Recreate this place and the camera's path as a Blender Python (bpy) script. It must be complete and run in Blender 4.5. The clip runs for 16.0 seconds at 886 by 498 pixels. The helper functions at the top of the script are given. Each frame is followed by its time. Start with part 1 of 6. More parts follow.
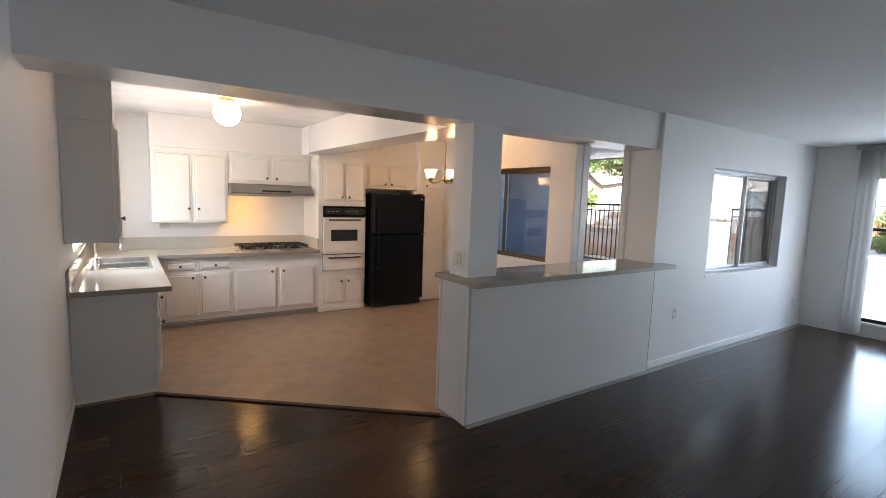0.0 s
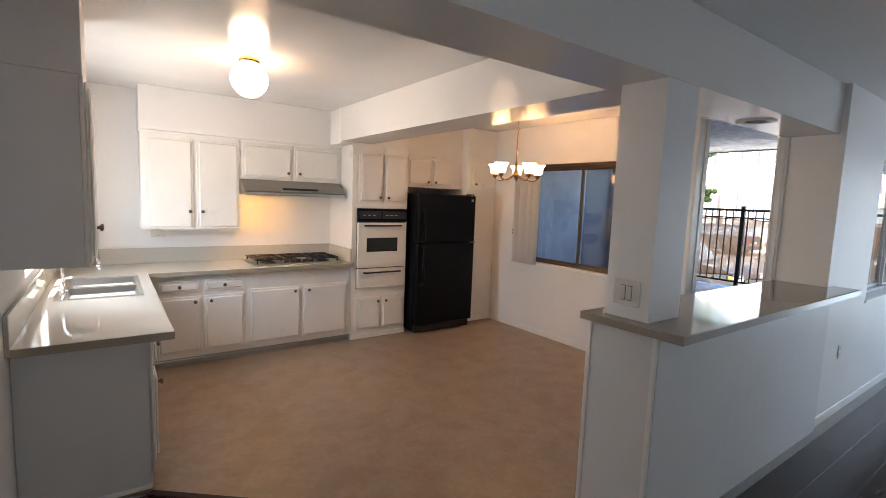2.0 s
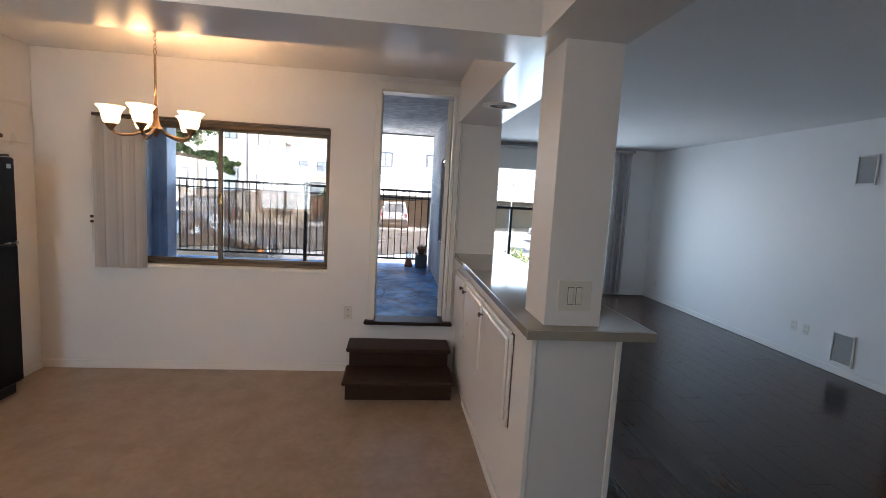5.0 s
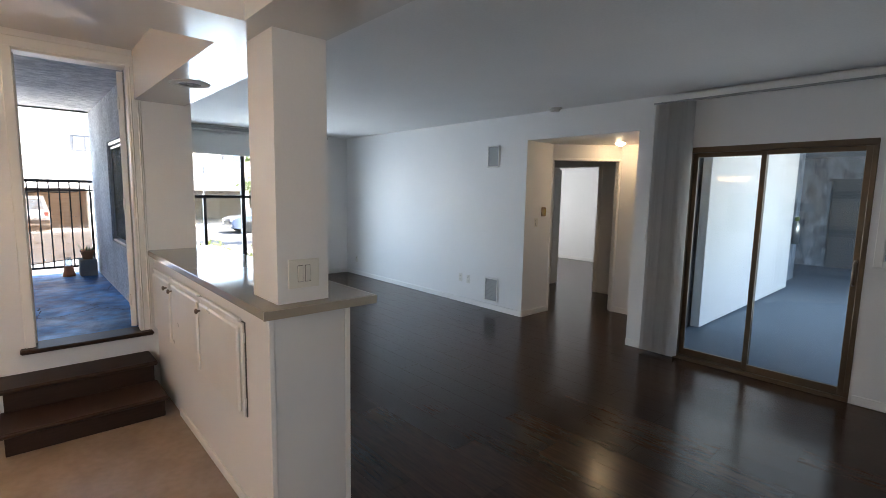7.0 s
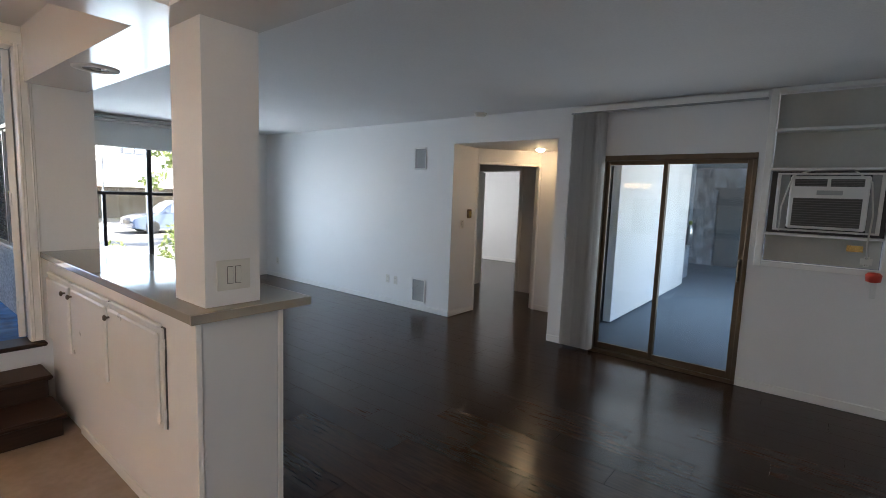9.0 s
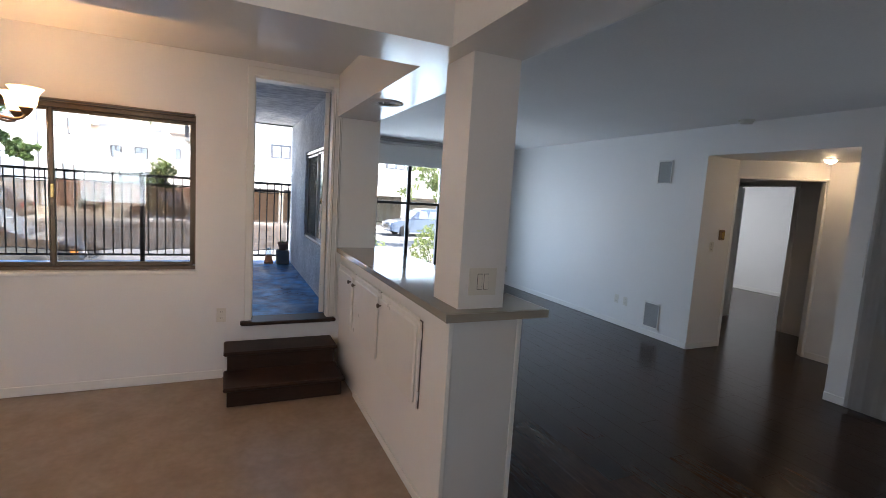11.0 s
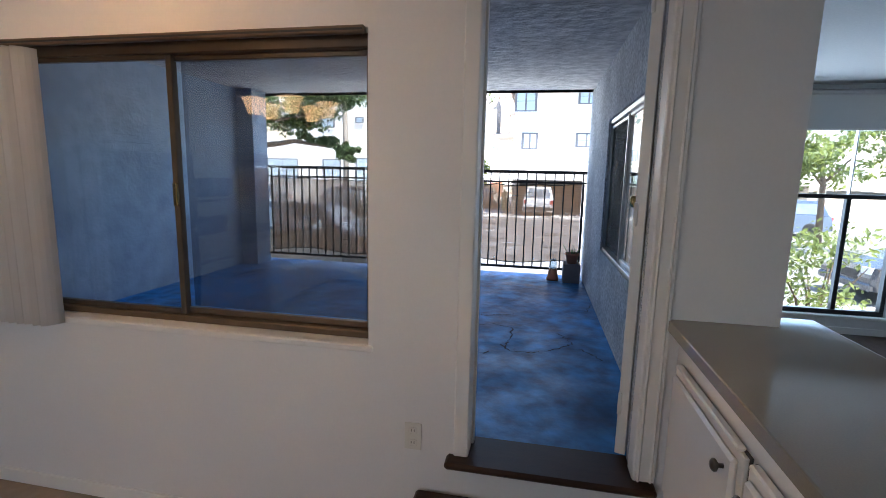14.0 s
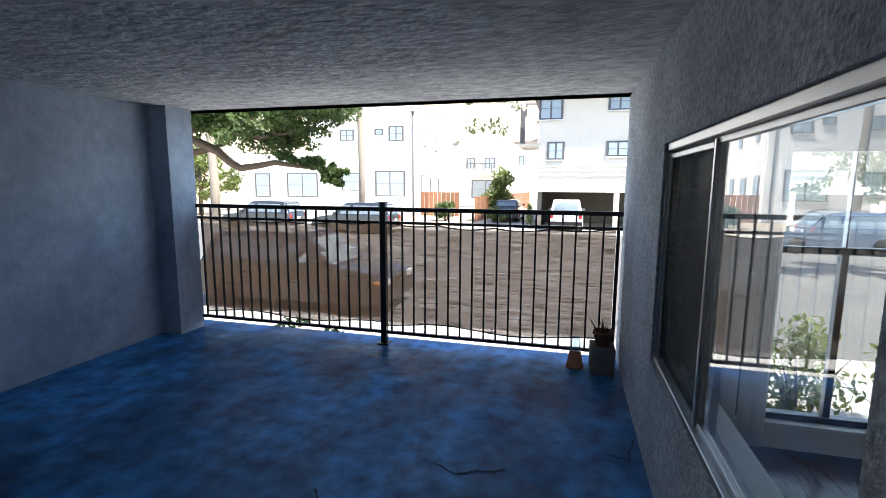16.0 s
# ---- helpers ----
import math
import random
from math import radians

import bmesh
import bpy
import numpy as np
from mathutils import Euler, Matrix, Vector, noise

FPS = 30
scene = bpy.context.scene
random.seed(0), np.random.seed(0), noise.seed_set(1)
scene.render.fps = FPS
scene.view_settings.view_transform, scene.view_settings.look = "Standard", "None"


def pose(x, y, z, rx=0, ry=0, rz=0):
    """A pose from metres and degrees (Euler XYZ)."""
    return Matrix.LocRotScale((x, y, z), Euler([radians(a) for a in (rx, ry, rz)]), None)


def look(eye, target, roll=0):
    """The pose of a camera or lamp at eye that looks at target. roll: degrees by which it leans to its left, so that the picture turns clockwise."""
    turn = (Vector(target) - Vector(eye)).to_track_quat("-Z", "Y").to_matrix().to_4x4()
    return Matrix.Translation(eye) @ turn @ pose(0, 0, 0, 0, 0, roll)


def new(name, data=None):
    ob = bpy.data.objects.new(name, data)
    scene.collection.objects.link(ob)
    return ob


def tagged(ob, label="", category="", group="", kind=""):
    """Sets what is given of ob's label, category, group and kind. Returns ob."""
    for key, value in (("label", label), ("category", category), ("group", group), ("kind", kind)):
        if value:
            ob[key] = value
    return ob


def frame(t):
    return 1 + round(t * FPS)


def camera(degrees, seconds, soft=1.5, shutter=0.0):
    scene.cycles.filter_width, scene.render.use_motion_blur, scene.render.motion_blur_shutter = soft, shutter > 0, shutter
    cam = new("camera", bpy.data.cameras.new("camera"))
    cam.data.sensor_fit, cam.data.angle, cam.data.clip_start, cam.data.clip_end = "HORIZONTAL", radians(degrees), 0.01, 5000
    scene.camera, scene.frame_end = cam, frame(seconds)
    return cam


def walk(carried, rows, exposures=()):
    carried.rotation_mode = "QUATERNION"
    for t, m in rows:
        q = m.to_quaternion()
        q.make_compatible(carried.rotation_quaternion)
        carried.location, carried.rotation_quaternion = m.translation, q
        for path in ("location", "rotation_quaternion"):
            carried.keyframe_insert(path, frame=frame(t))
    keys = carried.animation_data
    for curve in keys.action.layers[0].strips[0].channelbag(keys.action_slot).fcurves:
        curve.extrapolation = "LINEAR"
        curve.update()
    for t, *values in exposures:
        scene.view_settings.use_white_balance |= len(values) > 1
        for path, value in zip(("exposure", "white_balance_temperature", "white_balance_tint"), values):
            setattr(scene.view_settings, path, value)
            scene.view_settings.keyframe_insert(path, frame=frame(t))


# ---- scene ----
cam = camera(86.6, 16.0, soft=0.8)
PATH = [
    (0, (-0.037, -0.222, 1.685), (1.084, 1.42, 1.465), 2.0),
    (0.5, (-0.03, 0.009, 1.681), (1.05, 1.677, 1.453), 2.1),
    (1, (0.028, 0.388, 1.669), (1.087, 2.068, 1.433), 2.5),
    (1.5, (0.026, 0.819, 1.648), (1.087, 2.499, 1.42), 2.5),
    (2, (0.0, 1.298, 1.644), (1.156, 2.916, 1.432), 2.2),
    (2.5, (0.072, 1.799, 1.636), (1.37, 3.304, 1.417), 1.9),
    (3, (0.166, 2.213, 1.642), (1.646, 3.535, 1.395), 2.0),
    (3.5, (0.205, 2.586, 1.622), (1.899, 3.619, 1.372), 1.8),
    (4, (0.267, 2.937, 1.612), (2.139, 3.599, 1.372), 1.9),
    (4.5, (0.291, 3.154, 1.598), (2.26, 3.425, 1.371), 2.7),
    (5, (0.234, 3.356, 1.601), (2.208, 3.133, 1.375), 3.2),
    (5.2, (0.238, 3.372, 1.588), (2.188, 2.994, 1.359), 3.0),
    (7.3, (0.129, 3.521, 1.584), (1.511, 2.096, 1.347), 1.1),
    (7.5, (0.123, 3.523, 1.586), (1.451, 2.047, 1.35), 1.2),
    (8, (0.135, 3.536, 1.571), (1.352, 1.966, 1.341), 1.7),
    (8.2, (0.148, 3.548, 1.579), (1.33, 1.951, 1.35), 1.7),
    (10.3, (0.18, 3.635, 1.578), (1.783, 2.454, 1.382), 3.4),
    (10.5, (0.181, 3.653, 1.581), (1.862, 2.59, 1.379), 3.4),
    (11, (0.201, 3.665, 1.594), (2.005, 2.83, 1.377), 3.6),
    (11.5, (0.319, 3.583, 1.584), (2.213, 2.983, 1.355), 3.6),
    (12, (0.566, 3.495, 1.587), (2.524, 3.171, 1.338), 3.4),
    (12.5, (1.016, 3.441, 1.615), (2.994, 3.357, 1.329), 3.0),
    (13, (1.522, 3.344, 1.603), (3.496, 3.441, 1.297), 2.2),
    (13.5, (2.054, 3.289, 1.583), (4.009, 3.572, 1.267), 1.7),
    (14, (2.621, 3.257, 1.577), (4.559, 3.64, 1.268), 1.3),
    (14.5, (3.167, 3.131, 1.565), (5.092, 3.588, 1.271), 0.5),
    (15, (3.661, 3.122, 1.721), (5.565, 3.617, 1.356), -0.1),
    (15.3, (4.041, 3.119, 1.784), (5.945, 3.63, 1.445), -0.4),
    (15.5, (4.195, 3.09, 1.819), (6.099, 3.615, 1.503), -0.3),
    (16, (4.49, 3.135, 1.895), (6.405, 3.64, 1.619), 0.3),
]
walk(cam, [(t, look(eye, target, roll)) for t, eye, target, roll in PATH],
     exposures=[(0, 3.02, 7000, 15), (1.5, 2.95, 7000, 15), (3.0, 2.7, 6850, 16), (4.0, 2.5, 6600, 13), (5.0, 2.6, 6500, 13), (7.3, 3.1, 6850, 12), (8.2, 3.1, 6850, 12), (10.3, 2.65, 6600, 14), (11.5, 2.58, 6450, 13), (13.0, 2.4, 6200, 11), (14.0, 2.35, 6000, 11), (14.6, 2.5, 5900, 10), (15.0, 2.42, 5950, 9), (15.5, 1.95, 6200, 6), (16, 1.5, 6600, 10)])

# ---- world and light ----
world = bpy.data.worlds.new("world")
scene.world = world
world.use_nodes = True
wn = world.node_tree
sky = wn.nodes.new("ShaderNodeTexSky")
sky.sky_type = "NISHITA"
sky.sun_disc = False
SUN_EL, SUN_AZ = 60.0, 206.0          # degrees; azimuth clockwise from +y
sky.sun_elevation, sky.sun_rotation = radians(SUN_EL), radians(SUN_AZ)
wn.links.new(sky.outputs[0], wn.nodes["Background"].inputs[0])
wn.nodes["Background"].inputs[1].default_value = 0.15
sun = new("sun", bpy.data.lights.new("sun", "SUN"))
sun.data.energy, sun.data.angle, sun.data.color = 5.0, radians(0.5), (1.0, 0.95, 0.88)
sun_dir = Vector((math.sin(radians(SUN_AZ)) * math.cos(radians(SUN_EL)), math.cos(radians(SUN_AZ)) * math.cos(radians(SUN_EL)), math.sin(radians(SUN_EL))))
sun.matrix_world = look(Vector((0, 0, 30)) + sun_dir * 10, Vector((0, 0, 30)))


def sky_opening(name, centre, target, w, h, power, color=(0.84, 0.92, 1.0)):
    """Stands in for the sky's light that falls through an opening."""
    ob = new(name, bpy.data.lights.new(name, "AREA"))
    ob.data.shape, ob.data.size, ob.data.size_y, ob.data.energy, ob.data.color = "RECTANGLE", w, h, power, color
    ob.matrix_world = look(centre, target)
    return ob


sky_opening("sky_east_window", (8.44, 0.75, 1.28), (6.9, 0.75, 1.10), 2.2, 2.1, 14, (0.54, 0.75, 1.0))
sky_opening("sky_sliding_door", (1.29, -1.42, 1.25), (1.29, 0.5, 1.40), 1.25, 1.5, 0.9, (0.90, 0.95, 1.0))
sky_opening("sky_corridor", (-1.2, -5.0, 2.3), (2.4, -7.5, 0.8), 3.0, 1.0, 22, (0.74, 0.87, 1.0))
sky_opening("sky_patio", (8.98, 4.85, 1.75), (5.0, 4.6, 1.0), 4.2, 1.6, 3.5, (0.60, 0.80, 1.0))
sky_opening("sky_kitchen_window", (-0.53, 5.35, 1.6), (1.5, 5.3, 1.3), 0.9, 0.85, 4, (0.74, 0.87, 1.0))
# Fill lamp added to brighten the bedroom; its wall has no window.
sky_opening("bedroom_fill", (8.15, -4.5, 1.5), (5, -4.5, 1.2), 1.6, 1.2, 8)

# ---- materials ----
def material(name, color, rough=0.6, metal=0.0, grain=0.0, grain_scale=40.0, stain=0.0, stain_scale=2.0, bump=0.0, bump_scale=80.0, bump_dist=0.002,
             color2=None, spec=0.5, emit=None, emit_strength=0.0, stretch=(1, 1, 1), random_value=0.0, coat=0.0, rough_var=0.0, bump_detail=4.0):
    """A surface with two scales of variation: fine grain and broad stains."""
    m = bpy.data.materials.new(name)
    m.use_nodes = True
    nt = m.node_tree
    b = nt.nodes["Principled BSDF"]
    b.inputs["Roughness"].default_value, b.inputs["Metallic"].default_value = rough, metal
    b.inputs["Specular IOR Level"].default_value = spec
    b.inputs["Coat Weight"].default_value = coat
    b.inputs["Base Color"].default_value = (*color, 1)
    co = nt.nodes.new("ShaderNodeNewGeometry")
    mp = nt.nodes.new("ShaderNodeMapping")
    mp.inputs["Scale"].default_value = stretch
    nt.links.new(co.outputs["Position"], mp.inputs[0])

    def noise_node(scale, detail=4.0):
        n = nt.nodes.new("ShaderNodeTexNoise")
        n.inputs["Scale"].default_value, n.inputs["Detail"].default_value = scale, detail
        nt.links.new(mp.outputs[0], n.inputs["Vector"])
        return n

    def mix(fac, a, c):
        x = nt.nodes.new("ShaderNodeMix")
        x.data_type = "RGBA"
        nt.links.new(fac, x.inputs[0])
        for s, v in ((x.inputs[6], a), (x.inputs[7], c)):
            if isinstance(v, tuple):
                s.default_value = (*v, 1)
            else:
                nt.links.new(v, s)
        return x.outputs[2]

    def ramp(out, lo, hi, to_lo=0.0, to_hi=1.0):
        r = nt.nodes.new("ShaderNodeMapRange")
        r.inputs[1].default_value, r.inputs[2].default_value, r.inputs[3].default_value, r.inputs[4].default_value = lo, hi, to_lo, to_hi
        nt.links.new(out, r.inputs[0])
        return r.outputs[0]
    out = None
    dark = color2 or tuple(c * 0.6 for c in color)
    if grain:
        out = mix(ramp(noise_node(grain_scale, 6).outputs[0], 0.35, 0.7, 0, grain), color, dark)
    if stain:
        out = mix(ramp(noise_node(stain_scale, 5).outputs[0], 0.42, 0.68, 0, stain), out or color, dark)
    if random_value:
        oi = nt.nodes.new("ShaderNodeObjectInfo")
        hsv = nt.nodes.new("ShaderNodeHueSaturation")
        nt.links.new(ramp(oi.outputs["Random"], 0, 1, 1 - random_value, 1 + random_value), hsv.inputs["Value"])
        if out:
            nt.links.new(out, hsv.inputs["Color"])
        else:
            hsv.inputs["Color"].default_value = (*color, 1)
        out = hsv.outputs[0]
    if out:
        nt.links.new(out, b.inputs["Base Color"])
    if rough_var:
        nt.links.new(ramp(noise_node(3.0, 5).outputs[0], 0.3, 0.7, max(0.02, rough - rough_var), rough + rough_var), b.inputs["Roughness"])
    if bump:
        bp = nt.nodes.new("ShaderNodeBump")
        bp.inputs["Strength"].default_value, bp.inputs["Distance"].default_value = bump, bump_dist
        nt.links.new(noise_node(bump_scale, bump_detail).outputs[0], bp.inputs["Height"])
        nt.links.new(bp.outputs[0], b.inputs["Normal"])
    if emit:
        b.inputs["Emission Color"].default_value = (*emit, 1)
        b.inputs["Emission Strength"].default_value = emit_strength
    return m


def glass_material(name, tint=(1, 1, 1), reflect=0.08, rough=0.0):
    """Thin window glass: clear, with a Fresnel-driven mirror gloss."""
    m = bpy.data.materials.new(name)
    m.use_nodes = True
    nt = m.node_tree
    nt.nodes.remove(nt.nodes["Principled BSDF"])
    tr, gl, mx, lw, pw, ma = (nt.nodes.new(n) for n in ("ShaderNodeBsdfTransparent", "ShaderNodeBsdfGlossy", "ShaderNodeMixShader", "ShaderNodeLayerWeight", "ShaderNodeMath", "ShaderNodeMath"))
    tr.inputs[0].default_value = (*tint, 1)
    gl.inputs["Roughness"].default_value = rough
    lw.inputs[0].default_value = 0.5
    pw.operation, pw.inputs[1].default_value = "POWER", 3.0
    ma.operation, ma.inputs[1].default_value, ma.inputs[2].default_value = "MULTIPLY_ADD", 0.75, reflect * 0.5
    nt.links.new(lw.outputs["Facing"], pw.inputs[0])
    nt.links.new(pw.outputs[0], ma.inputs[0])
    nt.links.new(ma.outputs[0], mx.inputs[0])
    nt.links.new(tr.outputs[0], mx.inputs[1])
    nt.links.new(gl.outputs[0], mx.inputs[2])
    nt.links.new(mx.outputs[0], nt.nodes["Material Output"].inputs[0])
    return m


wall_paint = material("wall_paint", (0.80, 0.782, 0.762), rough=0.5, stain=0.06, stain_scale=1.3, grain=0.05, grain_scale=90, bump=0.25, bump_scale=130, bump_dist=0.0015)
gloss_paint = material("gloss_paint", (0.80, 0.78, 0.75), rough=0.17, grain=0.05, grain_scale=45, bump=0.02, bump_scale=60, bump_dist=0.002)
kitchen_ceiling_paint = material("kitchen_ceiling_paint", (0.80, 0.785, 0.76), rough=0.20, stain=0.06, stain_scale=1.5, bump=0.05, bump_scale=18, bump_dist=0.003, rough_var=0.06)
ceiling_paint = material("ceiling_paint", (0.78, 0.77, 0.755), rough=0.8, stain=0.06, grain=0.10, grain_scale=60, bump=0.5, bump_scale=55, bump_dist=0.004)
cabinet_paint = material("cabinet_paint", (0.79, 0.765, 0.725), rough=0.35, stain=0.07, stain_scale=3, grain=0.04, grain_scale=50, bump=0.1, bump_scale=60, bump_dist=0.0015, rough_var=0.08)
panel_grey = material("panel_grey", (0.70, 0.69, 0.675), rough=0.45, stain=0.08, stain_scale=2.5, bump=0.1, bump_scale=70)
trim_paint = material("trim_paint", (0.82, 0.80, 0.76), rough=0.35, stain=0.06, stain_scale=5)
counter_top = material("counter_top", (0.60, 0.57, 0.50), rough=0.06, grain=0.15, grain_scale=220, stain=0.05, rough_var=0.02)
bar_top_mat = material("bar_top_mat", (0.31, 0.275, 0.215), rough=0.07, grain=0.15, grain_scale=240, stain=0.08, rough_var=0.03)
edge_mat = material("edge_mat", (0.34, 0.30, 0.24), rough=0.3, grain=0.2, grain_scale=200)
splash_mat = material("splash_mat", (0.50, 0.465, 0.40), rough=0.3, grain=0.15, grain_scale=200)
vinyl = material("vinyl", (0.335, 0.25, 0.18), color2=(0.18, 0.12, 0.075), rough=0.37, grain=0.30, grain_scale=22, stain=0.40, stain_scale=5, bump=0.06, bump_scale=40, rough_var=0.03)
plank_mat = material("plank_mat", (0.050, 0.024, 0.014), color2=(0.017, 0.009, 0.006), rough=0.20, spec=0.20, grain=0.65, grain_scale=7, stain=0.35, stain_scale=2, stretch=(1.0, 9.0, 1), random_value=0.30, rough_var=0.03)
dark_wood = material("dark_wood", (0.042, 0.021, 0.013), rough=0.5, spec=0.25, grain=0.6, grain_scale=12, stretch=(6, 1, 6), stain=0.4, bump=0.15, bump_scale=30)
chrome = material("chrome", (0.75, 0.74, 0.72), rough=0.16, metal=1.0, grain=0.1, grain_scale=60)
steel = material("steel", (0.45, 0.45, 0.43), rough=0.30, metal=1.0, grain=0.15, grain_scale=30, stretch=(1, 12, 1))
hood_steel = material("hood_steel", (0.34, 0.32, 0.29), rough=0.32, metal=1.0, grain=0.2, grain_scale=20, stretch=(1, 10, 10))
brass = material("brass", (0.62, 0.42, 0.16), rough=0.22, metal=1.0, stain=0.3, stain_scale=30)
nickel = material("nickel", (0.30, 0.20, 0.13), rough=0.28, metal=1.0, stain=0.3, stain_scale=20)
knob_mat = material("knob_mat", (0.16, 0.13, 0.11), rough=0.3, metal=1.0, stain=0.3, stain_scale=60)
black_gloss = material("black_gloss", (0.004, 0.004, 0.005), rough=0.34, spec=0.14, bump=0.12, bump_scale=300, bump_dist=0.0006, stain=0.1)
black_iron = material("black_iron", (0.008, 0.008, 0.009), rough=0.42, grain=0.3, grain_scale=80)
black_plastic = material("black_plastic", (0.015, 0.015, 0.016), rough=0.35, grain=0.2)
oven_white = material("oven_white", (0.78, 0.74, 0.68), rough=0.22, stain=0.05, grain=0.02)
oven_glass = material("oven_glass", (0.02, 0.022, 0.025), rough=0.06, stain=0.1)
bronze_frame = material("bronze_frame", (0.145, 0.105, 0.07), rough=0.38, metal=0.55, stain=0.3, stain_scale=10)
black_frame = material("black_frame", (0.018, 0.018, 0.020), rough=0.35, grain=0.2)
alu_frame = material("alu_frame", (0.42, 0.42, 0.42), rough=0.35, metal=0.9, stain=0.2, stain_scale=12)
window_glass = glass_material("window_glass", (0.97, 0.985, 0.98), 0.08)
slider_glass = glass_material("slider_glass", (0.80, 0.86, 0.90), 0.10)
# Clear tint, without weave, that darkens the view through one pane.
pane_tint = glass_material("pane_tint", (0.70, 0.70, 0.71), 0.0)
screen_mat = material("screen_mat", (0.03, 0.03, 0.032), rough=0.6, grain=0.3, grain_scale=200)
blind_mat = material("blind_mat", (0.70, 0.68, 0.66), rough=0.5, grain=0.08, grain_scale=60, stretch=(1, 1, 0.1))
shade_mat = material("shade_mat", (0.72, 0.71, 0.68), rough=0.7, grain=0.06, grain_scale=120)
plate_mat = material("plate_mat", (0.70, 0.67, 0.60), rough=0.3, stain=0.04)
slot_mat = material("slot_mat", (0.10, 0.09, 0.08), rough=0.5, stain=0.1)
grille_mat = material("grille_mat", (0.36, 0.36, 0.35), rough=0.5, grain=0.15)
patio_wall = material("patio_wall", (0.40, 0.48, 0.58), color2=(0.15, 0.20, 0.28), rough=0.85, grain=0.35, grain_scale=9, stain=0.55, stain_scale=1.6, bump=0.6, bump_scale=26, bump_dist=0.012, bump_detail=7.0)
stucco_rough = material("stucco_rough", (0.76, 0.79, 0.82), color2=(0.14, 0.16, 0.20), rough=0.9, grain=0.6, grain_scale=42, stain=0.35, stain_scale=2.0, bump=1.0, bump_scale=60, bump_dist=0.03, bump_detail=6.0)
patio_ceil = material("patio_ceil", (0.72, 0.72, 0.71), color2=(0.22, 0.23, 0.25), rough=0.9, grain=0.6, grain_scale=12, stain=0.3, stretch=(1, 0.7, 1), bump=1.0, bump_scale=13, bump_dist=0.035, bump_detail=9.0)
patio_floor_mat = material("patio_floor_mat", (0.045, 0.27, 0.64), color2=(0.007, 0.022, 0.065), rough=0.48, spec=0.3, grain=0.75, grain_scale=7, stain=0.75, stain_scale=1.8, bump=0.55, bump_scale=12, bump_dist=0.012, bump_detail=7.0, rough_var=0.16)
crack_mat = material("crack_mat", (0.025, 0.04, 0.07), rough=0.9, grain=0.4, grain_scale=50)
asphalt = material("asphalt", (0.16, 0.155, 0.15), color2=(0.09, 0.09, 0.09), rough=0.9, grain=0.5, grain_scale=30, stain=0.4, stain_scale=0.6, bump=0.4, bump_scale=60, bump_dist=0.006)
concrete = material("concrete", (0.50, 0.48, 0.45), rough=0.85, grain=0.3, grain_scale=25, stain=0.3, stain_scale=1.0, bump=0.3, bump_scale=40, bump_dist=0.004)
soil = material("soil", (0.46, 0.38, 0.28), rough=0.95, grain=0.5, grain_scale=12, stain=0.4, stain_scale=0.8, bump=0.5, bump_scale=20, bump_dist=0.02)
stucco_white = material("stucco_white", (0.86, 0.85, 0.82), rough=0.85, stain=0.15, stain_scale=0.5, grain=0.1, grain_scale=10, bump=0.4, bump_scale=25, bump_dist=0.006)
stucco_cream = material("stucco_cream", (0.84, 0.79, 0.69), rough=0.85, stain=0.15, stain_scale=0.5, grain=0.1, grain_scale=10, bump=0.4, bump_scale=25, bump_dist=0.006)
far_frame = material("far_frame", (0.12, 0.12, 0.13), rough=0.5, stain=0.1)
# Pale blue base colour stands in for sky mirrored in the panes.
far_glass = material("far_glass", (0.40, 0.49, 0.56), rough=0.08, stain=0.3, stain_scale=0.7)
roof_mat = material("roof_mat", (0.30, 0.25, 0.22), rough=0.8, grain=0.3, grain_scale=8, stain=0.3)
# Dark tone of the inner walls carries the shade under the block.
carport_shade = material("carport_shade", (0.20, 0.18, 0.15), rough=0.9, stain=0.4, stain_scale=1.0)
fence_wood = material("fence_wood", (0.36, 0.17, 0.09), rough=0.8, grain=0.4, grain_scale=10, stretch=(4, 4, 0.4), random_value=0.2)
terracotta = material("terracotta", (0.40, 0.17, 0.09), rough=0.8, stain=0.4, stain_scale=12, grain=0.2, grain_scale=60)
block_mat = material("block_mat", (0.20, 0.20, 0.20), rough=0.9, grain=0.4, grain_scale=60, stain=0.3, stain_scale=8, bump=0.6, bump_scale=90, bump_dist=0.004)
bark = material("bark", (0.16, 0.115, 0.08), rough=0.9, grain=0.6, grain_scale=14, stretch=(3, 3, 0.6), bump=0.8, bump_scale=25, bump_dist=0.02)
palm_bark = material("palm_bark", (0.36, 0.31, 0.25), rough=0.9, grain=0.5, grain_scale=8, stretch=(1, 1, 3), bump=0.8, bump_scale=15, bump_dist=0.03)
ac_white = material("ac_white", (0.72, 0.71, 0.68), rough=0.4, stain=0.1)
ac_dark = material("ac_dark", (0.07, 0.065, 0.06), rough=0.5, grain=0.2)
niche_dark = material("niche_dark", (0.16, 0.15, 0.14), rough=0.5, grain=0.2)
niche_panel = material("niche_panel", (0.58, 0.57, 0.52), rough=0.6, stain=0.15, stain_scale=3, grain=0.1)
red_plastic = material("red_plastic", (0.65, 0.06, 0.03), rough=0.35, stain=0.05)
cord_mat = material("cord_mat", (0.70, 0.68, 0.62), rough=0.45, stain=0.05)
corridor_wall = material("corridor_wall", (0.30, 0.345, 0.40), color2=(0.05, 0.06, 0.08), rough=0.85, grain=0.8, grain_scale=9, stain=0.3, stain_scale=4, stretch=(1, 1, 0.4), bump=0.9, bump_scale=30, bump_dist=0.012)
